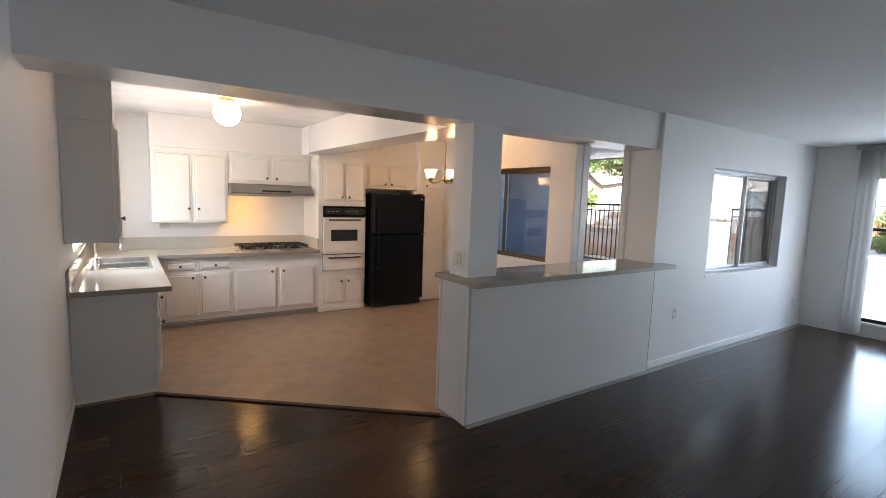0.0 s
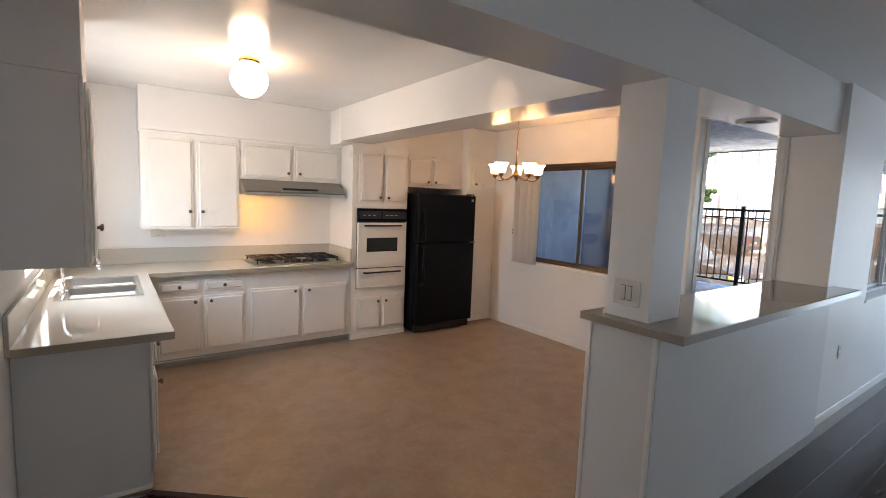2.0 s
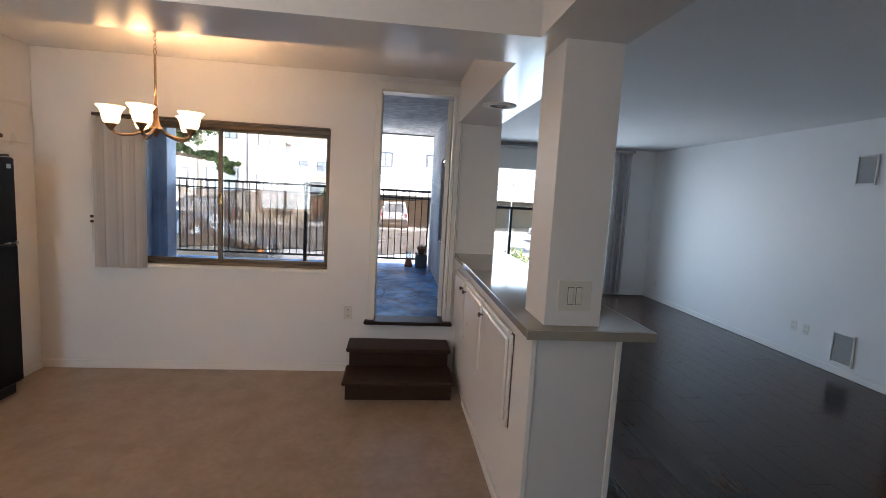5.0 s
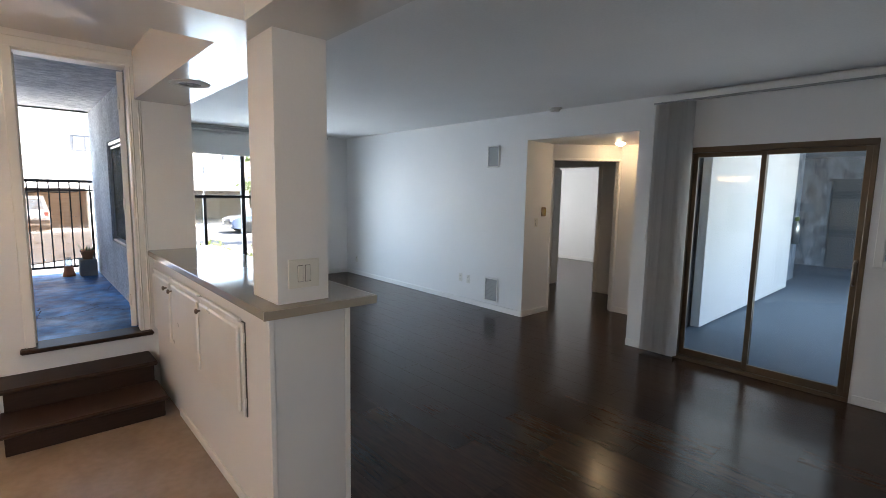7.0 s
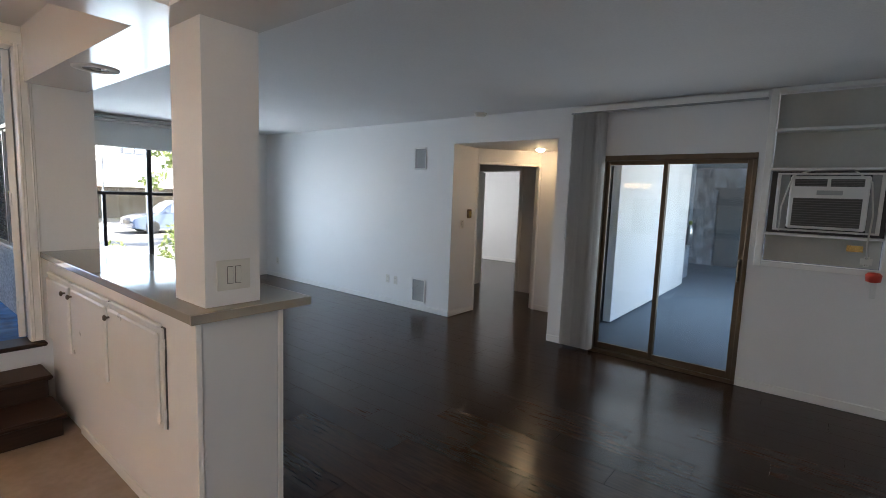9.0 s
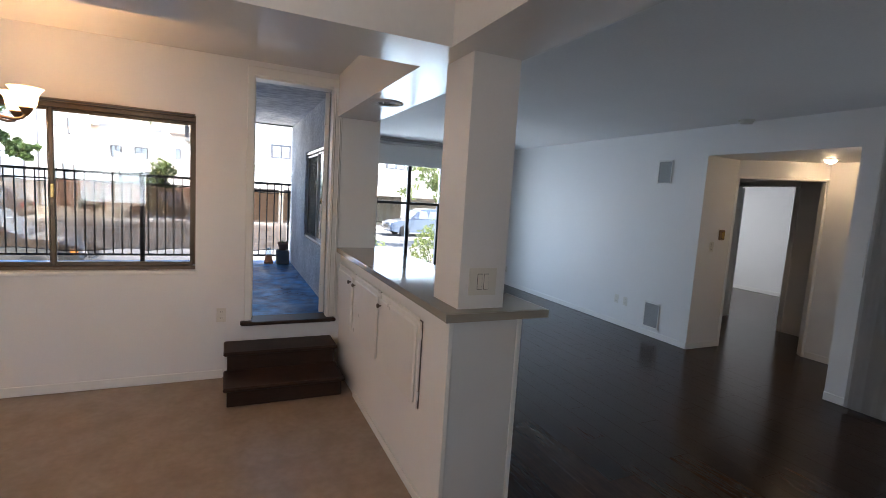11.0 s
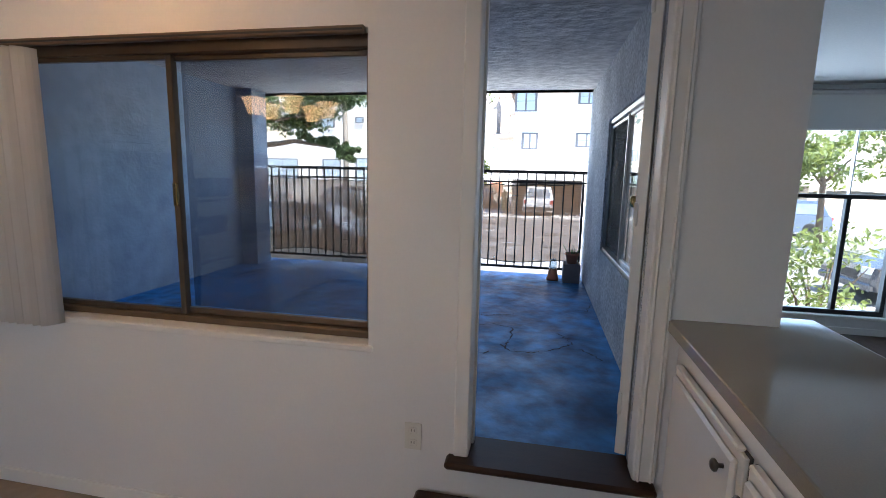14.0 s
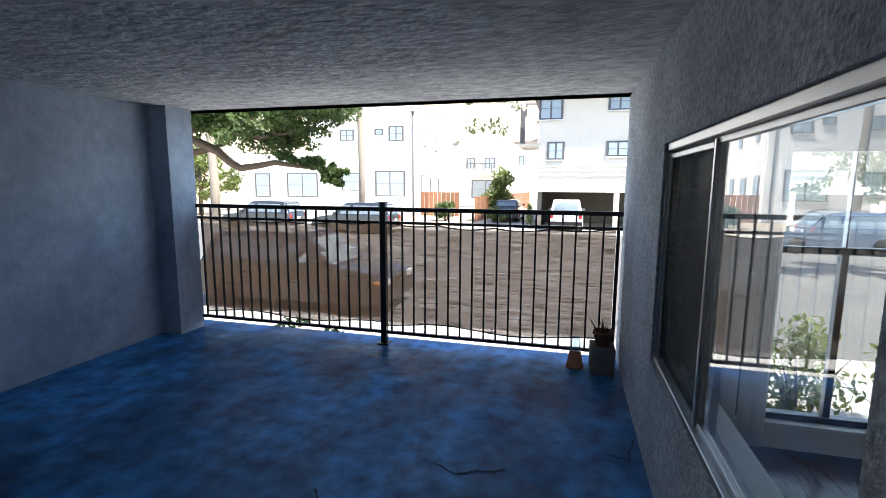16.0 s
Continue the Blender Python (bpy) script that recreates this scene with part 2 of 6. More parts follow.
corridor_floor = material("corridor_floor", (0.13, 0.175, 0.225), rough=0.8, grain=0.3, grain_scale=40, stain=0.3, stain_scale=1.4, bump=0.4, bump_scale=120)
panel_dark = material("panel_dark", (0.012, 0.015, 0.02), rough=0.4, stain=0.2, stain_scale=3)
dark_door = material("dark_door", (0.07, 0.085, 0.10), rough=0.5, stain=0.15, stain_scale=3)
car_silver = material("car_silver", (0.05, 0.052, 0.056), rough=0.22, metal=0.7, stain=0.05, coat=0.6)
car_white = material("car_white", (0.75, 0.75, 0.74), rough=0.2, stain=0.04, coat=0.6)
car_dark = material("car_dark", (0.06, 0.065, 0.075), rough=0.2, metal=0.4, stain=0.05, coat=0.6)
car_blue = material("car_blue", (0.10, 0.13, 0.20), rough=0.2, metal=0.4, stain=0.05, coat=0.6)
tyre_mat = material("tyre_mat", (0.02, 0.02, 0.02), rough=0.9, grain=0.2)
lamp_amber = material("lamp_amber", (0.70, 0.25, 0.05), rough=0.15, stain=0.05)
lamp_red = material("lamp_red", (0.45, 0.02, 0.02), rough=0.15, stain=0.05)
lamp_clear = material("lamp_clear", (0.75, 0.76, 0.78), rough=0.1, metal=0.3, stain=0.05)
globe_mat = material("globe_mat", (0.9, 0.88, 0.82), rough=0.3, emit=(1.0, 0.70, 0.47), emit_strength=3.3)
lamp_shade_mat = material("lamp_shade_mat", (0.9, 0.85, 0.72), rough=0.4, emit=(1.0, 0.58, 0.26), emit_strength=1.5)
bulb_mat = material("bulb_mat", (0.9, 0.9, 0.9), rough=0.4, emit=(1.0, 0.62, 0.33), emit_strength=38.0)
hall_lamp_mat = material("hall_lamp_mat", (0.9, 0.9, 0.85), rough=0.4, emit=(1.0, 0.72, 0.42), emit_strength=14.0)
hood_lamp_mat = material("hood_lamp_mat", (0.9, 0.85, 0.7), rough=0.4, emit=(1.0, 0.55, 0.20), emit_strength=8.0)


def foliage(name, color, color2):
    m = material(name, color, color2=color2, rough=0.6, grain=0.8, grain_scale=6, stain=0.5, stain_scale=1.2)
    nt = m.node_tree
    b, tl, mx = nt.nodes["Principled BSDF"], nt.nodes.new("ShaderNodeBsdfTranslucent"), nt.nodes.new("ShaderNodeMixShader")
    tl.inputs[0].default_value = (color[0] * 1.9, color[1] * 1.8, color[2] * 1.6, 1)
    mx.inputs[0].default_value = 0.35
    nt.links.new(b.outputs[0], mx.inputs[1])
    nt.links.new(tl.outputs[0], mx.inputs[2])
    nt.links.new(mx.outputs[0], nt.nodes["Material Output"].inputs[0])
    return m


leaf_green = foliage("leaf_green", (0.075, 0.125, 0.035), (0.03, 0.055, 0.018))
leaf_light = foliage("leaf_light", (0.16, 0.20, 0.06), (0.06, 0.10, 0.03))
leaf_hill = foliage("leaf_hill", (0.09, 0.13, 0.07), (0.05, 0.08, 0.04))


def mesh_screen(name, color, cover):
    """Woven privacy cloth: fine holes let part of the view through."""
    m = bpy.data.materials.new(name)
    m.use_nodes = True
    nt = m.node_tree
    b = nt.nodes["Principled BSDF"]
    b.inputs["Roughness"].default_value = 0.8
    geo, mp, nz, mr, mr2, tr, mx, mc, tl, ms = (nt.nodes.new(n) for n in ("ShaderNodeNewGeometry", "ShaderNodeMapping", "ShaderNodeTexNoise", "ShaderNodeMapRange", "ShaderNodeMapRange", "ShaderNodeBsdfTransparent", "ShaderNodeMixShader", "ShaderNodeMix", "ShaderNodeBsdfTranslucent", "ShaderNodeMixShader"))
    mp.inputs["Scale"].default_value = (1.0, 0.7, 12.0)
    nz.inputs["Scale"].default_value, nz.inputs["Detail"].default_value = 5.0, 6.0
    nt.links.new(geo.outputs["Position"], mp.inputs[0])
    nt.links.new(mp.outputs[0], nz.inputs["Vector"])
    mr.inputs[1].default_value, mr.inputs[2].default_value, mr.inputs[3].default_value, mr.inputs[4].default_value = 0.3, 0.7, cover - 0.2, cover + 0.2
    nt.links.new(nz.outputs[0], mr.inputs[0])
    mc.data_type = "RGBA"
    mc.inputs[6].default_value = (*color, 1)
    mc.inputs[7].default_value = (*(c * 0.35 for c in color), 1)
    nt.links.new(nz.outputs[0], mc.inputs[0])
    nt.links.new(mc.outputs[2], b.inputs["Base Color"])
    nt.links.new(mc.outputs[2], tl.inputs[0])
    ms.inputs[0].default_value = 0.4
    nt.links.new(b.outputs[0], ms.inputs[1])
    nt.links.new(tl.outputs[0], ms.inputs[2])
    nt.links.new(mr.outputs[0], mx.inputs[0])
    nt.links.new(tr.outputs[0], mx.inputs[1])
    nt.links.new(ms.outputs[0], mx.inputs[2])
    nt.links.new(mx.outputs[0], nt.nodes["Material Output"].inputs[0])
    return m


privacy_cloth = mesh_screen("privacy_cloth", (0.40, 0.23, 0.13), 0.79)
insect_mesh = mesh_screen("insect_mesh", (0.05, 0.05, 0.05), 0.62)

# ---- building helpers ----
BASE = {}


def thing(name, base, label, category, group="", kind=""):
    """An Empty at a thing's base; its parts are children."""
    ob = new(name)
    ob.empty_display_size = 0.1
    ob.location = base
    BASE[ob.name] = Vector(base)
    return tagged(ob, label, category, group, kind)


def part(name, bm, mat, parent=None, label="", smooth=False):
    """Links a bmesh, in world metres, as one mesh object under a thing or part."""
    off = BASE[parent.name] if parent else Vector((0, 0, 0))
    if parent:
        bmesh.ops.translate(bm, verts=bm.verts, vec=-off)
    me = bpy.data.meshes.new(name)
    bm.to_mesh(me)
    bm.free()
    me.materials.append(mat)
    if smooth:
        me.shade_smooth()
    ob = new(name, me)
    if parent:
        ob.parent = parent
    BASE[ob.name] = off
    if label:
        ob["label"] = label
    return ob


def add_box(bm, x0, x1, y0, y1, z0, z1, bev=0.0, m=None):
    vs = [bm.verts.new((x, y, z)) for x in (x0, x1) for y in (y0, y1) for z in (z0, z1)]
    fs = [bm.faces.new([vs[i] for i in f]) for f in ((0, 1, 3, 2), (4, 6, 7, 5), (0, 4, 5, 1), (2, 3, 7, 6), (0, 2, 6, 4), (1, 5, 7, 3))]
    if bev:
        es = list({e for f in fs for e in f.edges})
        r = bmesh.ops.bevel(bm, geom=es, offset=bev, segments=1, profile=0.5, affect="EDGES")
        vs = list({v for f in r["faces"] for v in f.verts})
    if m is not None:
        bmesh.ops.transform(bm, matrix=m, verts=vs)
    return vs


def box(name, x0, x1, y0, y1, z0, z1, mat, parent=None, bev=0.0, label=""):
    bm = bmesh.new()
    add_box(bm, min(x0, x1), max(x0, x1), min(y0, y1), max(y0, y1), min(z0, z1), max(z0, z1), bev)
    return part(name, bm, mat, parent, label)


def structure(name, boxes, mat, label="", category=""):
    """Several butted boxes of one wall, floor or ceiling as one object."""
    bm = bmesh.new()
    for b in boxes:
        add_box(bm, *b)
    ob = part(name, bm, mat)
    return tagged(ob, label, category, "", "structure")


def lathe(bm, pts, centre, seg=20, m=None):
    """Turns a profile of (radius, height) round a vertical axis."""
    rings = []
    made = []
    for r, z in pts:
        ring = [bm.verts.new((centre[0] + r * math.cos(2 * math.pi * i / seg), centre[1] + r * math.sin(2 * math.pi * i / seg), centre[2] + z)) for i in range(seg)]
        rings.append(ring)
        made += ring
    for a, b in zip(rings, rings[1:]):
        for i in range(seg):
            bm.faces.new((a[i], a[(i + 1) % seg], b[(i + 1) % seg], b[i]))
    for ring, flip in ((rings[0], True), (rings[-1], False)):
        c = sum((v.co for v in ring), Vector()) / seg
        if (ring[0].co - c).length > 1e-4:
            bm.faces.new(ring[::-1] if flip else ring)
    if m is not None:
        bmesh.ops.transform(bm, matrix=m, verts=made)
    return made


def tube(bm, pts, r, seg=8, r_end=None):
    """A round rod along a line of points, tapering to r_end."""
    pts = [Vector(p) for p in pts]
    rings = []
    for i, p in enumerate(pts):
        d = (pts[min(i + 1, len(pts) - 1)] - pts[max(i - 1, 0)]).normalized()
        a = d.orthogonal().normalized() if not rings else (prev - prev.dot(d) * d).normalized()
        prev = a
        b = d.cross(a)
        rr = r if r_end is None else r + (r_end - r) * i / (len(pts) - 1)
        rings.append([bm.verts.new(p + rr * (a * math.cos(2 * math.pi * k / seg) + b * math.sin(2 * math.pi * k / seg))) for k in range(seg)])
    for a, b in zip(rings, rings[1:]):
        for k in range(seg):
            bm.faces.new((a[k], a[(k + 1) % seg], b[(k + 1) % seg], b[k]))
    bm.faces.new(rings[0][::-1])
    bm.faces.new(rings[-1])


def rod(name, pts, r, mat, parent, seg=8, r_end=None, label=""):
    bm = bmesh.new()
    tube(bm, pts, r, seg, r_end)
    return part(name, bm, mat, parent, label, smooth=True)


def turned(name, pts, centre, mat, parent, seg=20, m=None, label=""):
    bm = bmesh.new()
    lathe(bm, pts, centre, seg, m)
    return part(name, bm, mat, parent, label, smooth=True)


class Face:
    """A vertical face: u runs along it, d stands out from it, z is up."""

    def __init__(self, way, plane):
        self.way, self.plane = way, plane

    def at(self, u, d, z):
        return {"y-": (u, self.plane - d, z), "y+": (u, self.plane + d, z), "x+": (self.plane + d, u, z), "x-": (self.plane - d, u, z)}[self.way]

    def box(self, name, u0, u1, d0, d1, z0, z1, mat, parent=None, bev=0.0, label=""):
        a, b = self.at(u0, d0, z0), self.at(u1, d1, z1)
        return box(name, a[0], b[0], a[1], b[1], a[2], b[2], mat, parent, bev, label)

    def turn(self, u, d, z):
        """A pose whose z axis stands out of the face at that place."""
        rot = {"y-": pose(0, 0, 0, 90), "y+": pose(0, 0, 0, -90), "x+": pose(0, 0, 0, 0, 90), "x-": pose(0, 0, 0, 0, -90)}[self.way]
        return Matrix.Translation(self.at(u, d, z)) @ rot


def knob(face, u, d, z, parent, mat=None, r=0.016):
    return turned("knob", [(0.006, 0), (0.006, 0.012), (r, 0.018), (r, 0.024), (r * 0.6, 0.029), (0.0001, 0.03)], (0, 0, 0), mat or knob_mat, parent, 12, face.turn(u, d, z), "small dark metal knob")


def panel_door(face, u0, u1, z0, z1, parent, ku=None, kz=None, name="door", mat=None, thick=0.026, hinge=None):
    """A lipped slab door with eased edges, its knob and hinges."""
    mat = mat or cabinet_paint
    bm = bmesh.new()
    a, b = face.at(u0, 0.002, z0), face.at(u1, thick * 0.45, z1)
    add_box(bm, min(a[0], b[0]), max(a[0], b[0]), min(a[1], b[1]), max(a[1], b[1]), z0, z1, 0.003)
    e = 0.020
    a, b = face.at(u0 + e, thick * 0.45 - 0.001, z0 + e), face.at(u1 - e, thick, z1 - e)
    add_box(bm, min(a[0], b[0]), max(a[0], b[0]), min(a[1], b[1]), max(a[1], b[1]), z0 + e, z1 - e, 0.008)
    d = part(name, bm, mat, parent)
    if ku is not None:
        knob(face, ku, thick, kz, d)
    if hinge is not None:
        for hz in (z0 + 0.07, z1 - 0.07):
            face.box("hinge", hinge - 0.006, hinge + 0.006, 0.002, 0.012, hz - 0.025, hz + 0.025, cabinet_paint, d, 0.002)
    return d


def outlet(face, u, z, w=0.07, h=0.115, name="wall_outlet", label="ivory plastic duplex outlet plate on the wall", switch=0):
    base = face.at(u, 0, z - h / 2)
    o = thing(name, base, label, "outlet" if not switch else "light switch")
    face.box("plate", u - w / 2, u + w / 2, 0.001, 0.007, z - h / 2, z + h / 2, plate_mat, o, 0.002)
    if switch:
        for i in range(switch):
            uu = u + (i - (switch - 1) / 2) * 0.034
            r = face.box("rocker", uu - 0.011, uu + 0.011, 0.007, 0.012, z - 0.034, z + 0.034, plate_mat, o, 0.002)
            face.box("groove", uu - 0.0125, uu + 0.0125, 0.0068, 0.0078, z - 0.0365, z + 0.0365, slot_mat, r)
    else:
        for dz in (-0.026, 0.026):
            s = face.box("socket", u - 0.017, u + 0.017, 0.007, 0.009, z + dz - 0.014, z + dz + 0.014, plate_mat, o, 0.002)
            for du in (-0.006, 0.006):
                face.box("slot", u + du - 0.0015, u + du + 0.0015, 0.009, 0.0096, z + dz - 0.004, z + dz + 0.006, slot_mat, s)
    return o

# ---- large structure ----
CEIL, HEAD = 2.57, 2.22
WX, EX, SY, NY = -0.40, 8.20, -1.25, 6.77       # inner faces of the rooms
KX = 4.33                                        # kitchen's east wall
WY0, WY1 = 2.44, 2.63                            # wall between living room and patio

structure("wall_west", [(WX - 0.15, WX, SY - 0.15, 4.85, 0, CEIL), (WX - 0.15, WX, 4.85, 5.85, 0, 1.1), (WX - 0.15, WX, 4.85, 5.85, 2.05, CEIL), (WX - 0.15, WX, 5.85, NY + 0.15, 0, CEIL)], wall_paint, "white painted plaster wall", "wall")
structure("wall_north", [(WX, KX + 0.14, NY, NY + 0.15, 0, CEIL)], wall_paint, "white painted kitchen back wall", "wall")
structure("wall_kitchen_east", [(KX, KX + 0.14, WY1, 2.845, 0, CEIL), (KX, KX + 0.14, 2.845, 3.514, 0, 0.45), (KX, KX + 0.14, 2.845, 3.514, 2.46, CEIL), (KX, KX + 0.14, 3.514, 3.89, 0, CEIL),
          (KX, KX + 0.14, 3.89, 5.72, 0, 0.90), (KX, KX + 0.14, 3.89, 5.72, 2.10, CEIL), (KX, KX + 0.14, 5.72, NY, 0, CEIL)], wall_paint, "white painted wall with window and patio door", "wall")
PX0, PX1, PZ0, PZ1 = 5.36, 7.25, 0.91, 2.11      # window to the patio
structure("wall_living_north", [(KX, PX0, WY0, WY1, 0, CEIL), (PX0, PX1, WY0, WY1, 0, PZ0), (PX0, PX1, WY0, WY1, PZ1, CEIL), (PX1, EX + 0.15, WY0, WY1, 0, CEIL)], wall_paint, "white painted living room wall with a sliding window", "wall")
structure("wall_east", [(EX, EX + 0.15, SY - 0.15, -0.38, 0, CEIL), (EX, EX + 0.15, -0.38, 1.88, 0, 0.20), (EX, EX + 0.15, -0.38, 1.88, 2.40, CEIL), (EX, EX + 0.15, 1.88, WY0, 0, CEIL)], wall_paint, "white painted wall round a large window", "wall")
SX0, SX1, HX0, HX1 = 0.615, 1.96, 2.45, 3.87      # sliding door, hall opening
structure("wall_south", [(WX, -0.24, SY - 0.15, SY, 0, CEIL), (-0.24, 0.52, SY - 0.15, SY, 0, 1.13), (-0.24, 0.52, SY - 0.15, SY, 2.54, CEIL), (0.52, SX0, SY - 0.15, SY, 0, CEIL), (SX0, SX1, SY - 0.15, SY, 2.05, CEIL),
          (SX1, HX0, SY - 0.15, SY, 0, CEIL), (HX0, HX1, SY - 0.15, SY, 2.25, CEIL), (HX1, EX, SY - 0.15, SY, 0, CEIL)], wall_paint, "white painted long wall with hall opening", "wall")
structure("ceiling", [(WX - 0.15, EX + 0.15, SY - 0.15, WY1, CEIL, CEIL + 0.1)], ceiling_paint, "white textured plaster ceiling", "ceiling")
structure("ceiling_kitchen", [(WX - 0.15, KX + 0.14, WY1, NY + 0.15, CEIL, CEIL + 0.1)], kitchen_ceiling_paint, "glossy white painted kitchen ceiling", "ceiling")
structure("header_beam", [(WX, KX, 2.48, 2.82, HEAD, CEIL - 0.002)], gloss_paint, "glossy white painted header over the bar", "beam")
structure("cross_beam", [(2.06, 2.42, 2.82, 6.14, HEAD, CEIL - 0.002)], gloss_paint, "glossy white painted ceiling beam", "beam")
structure("soffit_north", [(0.245, 2.06, 6.44, NY, 2.175, CEIL - 0.002), (2.06, 2.91, 6.14, NY, 2.199, CEIL - 0.002), (2.06, 2.198, 6.43, NY, 2.172, 2.199), (2.91, 3.83, 6.30, NY, 2.16, CEIL - 0.002)], wall_paint, "white painted soffit above the wall cabinets", "soffit")
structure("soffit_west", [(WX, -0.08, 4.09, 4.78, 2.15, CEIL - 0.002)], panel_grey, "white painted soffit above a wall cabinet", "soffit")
structure("subfloor", [(WX - 0.15, EX + 0.15, SY - 0.15, WY1, -0.2, -0.016), (WX - 0.15, KX + 0.14, WY1, NY + 0.15, -0.2, -0.016)], concrete, "concrete slab under the floors", "floor")
# Unseen block added on top to stop sky leaks and shade the sun.
structure("upper_storey", [(WX - 0.15, 8.9, SY - 0.15, 7.4, 2.82, 5.0)], stucco_white, "plain unseen block over rooms and patio that keeps the sky out", "wall")

# kitchen vinyl, bounded by a slanting edge towards the living room
bm = bmesh.new()
edge = [(WX, 4.18), (0.14, 4.165), (1.96, 2.63), (2.02, 2.50), (KX, 2.50), (KX, NY), (WX, NY)]
lo = [bm.verts.new((x, y, -0.012)) for x, y in edge]
hi = [bm.verts.new((x, y, 0.004)) for x, y in edge]
bm.faces.new(hi)
for i in range(len(edge)):
    bm.faces.new((lo[i], lo[(i + 1) % len(edge)], hi[(i + 1) % len(edge)], hi[i]))
kitchen_floor = tagged(part("floor_kitchen", bm, vinyl), "worn tan mottled sheet vinyl floor", "floor", "", "structure")
bm = bmesh.new()
m = Matrix.Translation((1.05, 3.375, 0.006)) @ pose(0, 0, 0, 0, 0, math.degrees(math.atan2(-1.49, 1.82)))
add_box(bm, -1.18, 1.16, -0.022, 0.022, -0.004, 0.006, 0.003, m)
tagged(part("threshold", bm, dark_wood), "dark wooden threshold strip between the floors", "threshold", "", "structure")


def baseboard(label, *runs):
    bm = bmesh.new()
    for r in runs:
        add_box(bm, *r, 0.003)
    tagged(part("baseboard", bm, trim_paint), label, "baseboard", "", "structure")


BB = 0.075
baseboard("white painted baseboard along the living room", (WX, WX + 0.012, SY + 0.012, 4.165, 0.001, BB), (WX + 0.012, SX0 - 0.02, SY, SY + 0.012, 0.001, BB), (HX1, EX, SY, SY + 0.012, 0.001, BB), (EX - 0.012, EX, SY + 0.012, WY0 - 0.012, 0.001, BB), (KX + 0.02, EX, WY0 - 0.012, WY0, 0.001, BB), (2.25, HX0, SY, SY + 0.012, 0.001, BB))
baseboard("white painted baseboard in the kitchen", (KX - 0.012, KX, 3.69, 6.18, 0.004, BB), (2.02, 3.68, 2.746, 2.760, 0.004, 0.055), (2.20, 2.91, 6.125, 6.14, 0.004, 0.06), (3.83, KX - 0.012, 6.166, 6.18, 0.004, 0.06))

# hall and bedroom beyond it
structure("hall_walls", [(HX1 + 0.001, HX1 + 0.12, -1.80, SY - 0.15, 0, 2.4), (HX0 - 0.12, HX0, -2.62, SY - 0.15, 0, 2.4), (HX0, 3.28, -2.62, -2.50, 0, 2.4)], wall_paint, "white painted walls of a short hall", "wall")
structure("hall_ceiling", [(HX0 - 0.12, 5.40, -3.62, SY - 0.15, 2.25, 2.4)], wall_paint, "white hall ceiling", "ceiling")
structure("passage_walls", [(3.992, 5.40, -1.90, -1.80, 0, 2.25), (5.30, 5.40, -3.50, -1.90, 0, 2.25)], wall_paint, "white walls of a small passage to the bedroom", "wall")
structure("bedroom_walls", [(2.2, 8.3, -6.80, -6.68, 0, 2.5), (8.2, 8.35, -6.68, SY - 0.15, 0, 2.5), (2.2, 2.3, -6.68, -2.62, 0, 2.5), (2.3, 4.14, -3.62, -3.50, 0, 2.5), (5.02, 8.2, -3.62, -3.50, 0, 2.5), (4.14, 5.02, -3.62, -3.50, 2.06, 2.5)], wall_paint, "white painted bedroom walls", "wall")
structure("bedroom_ceiling", [(2.2, 8.35, -6.8, -3.62, 2.5, 2.6), (5.41, 8.35, -3.62, SY - 0.15, 2.5, 2.6)], wall_paint, "white bedroom ceiling", "ceiling")
structure("floor_back_rooms", [(HX0 - 0.12, 8.35, -6.8, SY - 0.15, -0.1, -0.001), (HX0, HX1, SY - 0.15, SY, -0.015, -0.001)], plank_mat, "dark wood floor in hall and bedroom", "floor")
baseboard("white painted baseboard in hall and bedroom", (2.3, 8.2, -6.68, -6.665, 0.001, 0.08), (HX1 - 0.012, HX1, -1.80, SY, 0.001, BB), (HX0, 3.27, -2.50, -2.488, 0.001, BB))
# slanting cased opening between hall and passage
d0, d1 = Vector((3.88, -1.80, 0)), Vector((3.28, -2.50, 0))
ang = math.degrees(math.atan2(d1.y - d0.y, d1.x - d0.x))
mh = Matrix.Translation(d0) @ pose(0, 0, 0, 0, 0, ang)
L = (d1 - d0).length
bm = bmesh.new()
add_box(bm, 0.0, L, 0.0, 0.09, 2.07, 2.25, 0, mh)
tagged(part("wall_hall_slant", bm, wall_paint), "white wall strip over the slanting hall opening", "wall", "", "structure")
op = thing("door_4", mh @ Vector((0.4, 0, 0)), "white painted cased opening at the end of the hall", "door frame", "", "structure")
for n, b in (("jamb", (0.0, 0.03, -0.012, 0.10, 0, 2.04)), ("jamb", (L - 0.03, L, -0.012, 0.10, 0, 2.04)), ("head", (0.0, L, -0.012, 0.10, 2.04, 2.07))):
    bm = bmesh.new()
    add_box(bm, *b, 0.004, mh)
    part(n, bm, trim_paint, op)
dr = thing("door_3", (4.56, -3.5, 0), "white painted door frame to the bedroom", "door frame", "", "structure")
for n, b in (("jamb", (4.10, 4.165, -3.63, -3.485, 0, 2.05)), ("jamb", (4.995, 5.06, -3.63, -3.485, 0, 2.05)), ("head", (4.10, 5.06, -3.63, -3.485, 2.05, 2.11))):
    box(n, *b, trim_paint, dr, 0.004)
box("stop", 4.165, 4.18, -3.58, -3.54, 0, 2.05, trim_paint, dr, 0.003)
box("leaf", 5.00, 5.80, -3.70, -3.64, 0.01, 2.03, trim_paint, dr, 0.003, "white bedroom door standing open")
hl = thing("recessed_light", (3.12, -2.15, 2.25), "lit recessed ceiling light with white ring", "ceiling light")
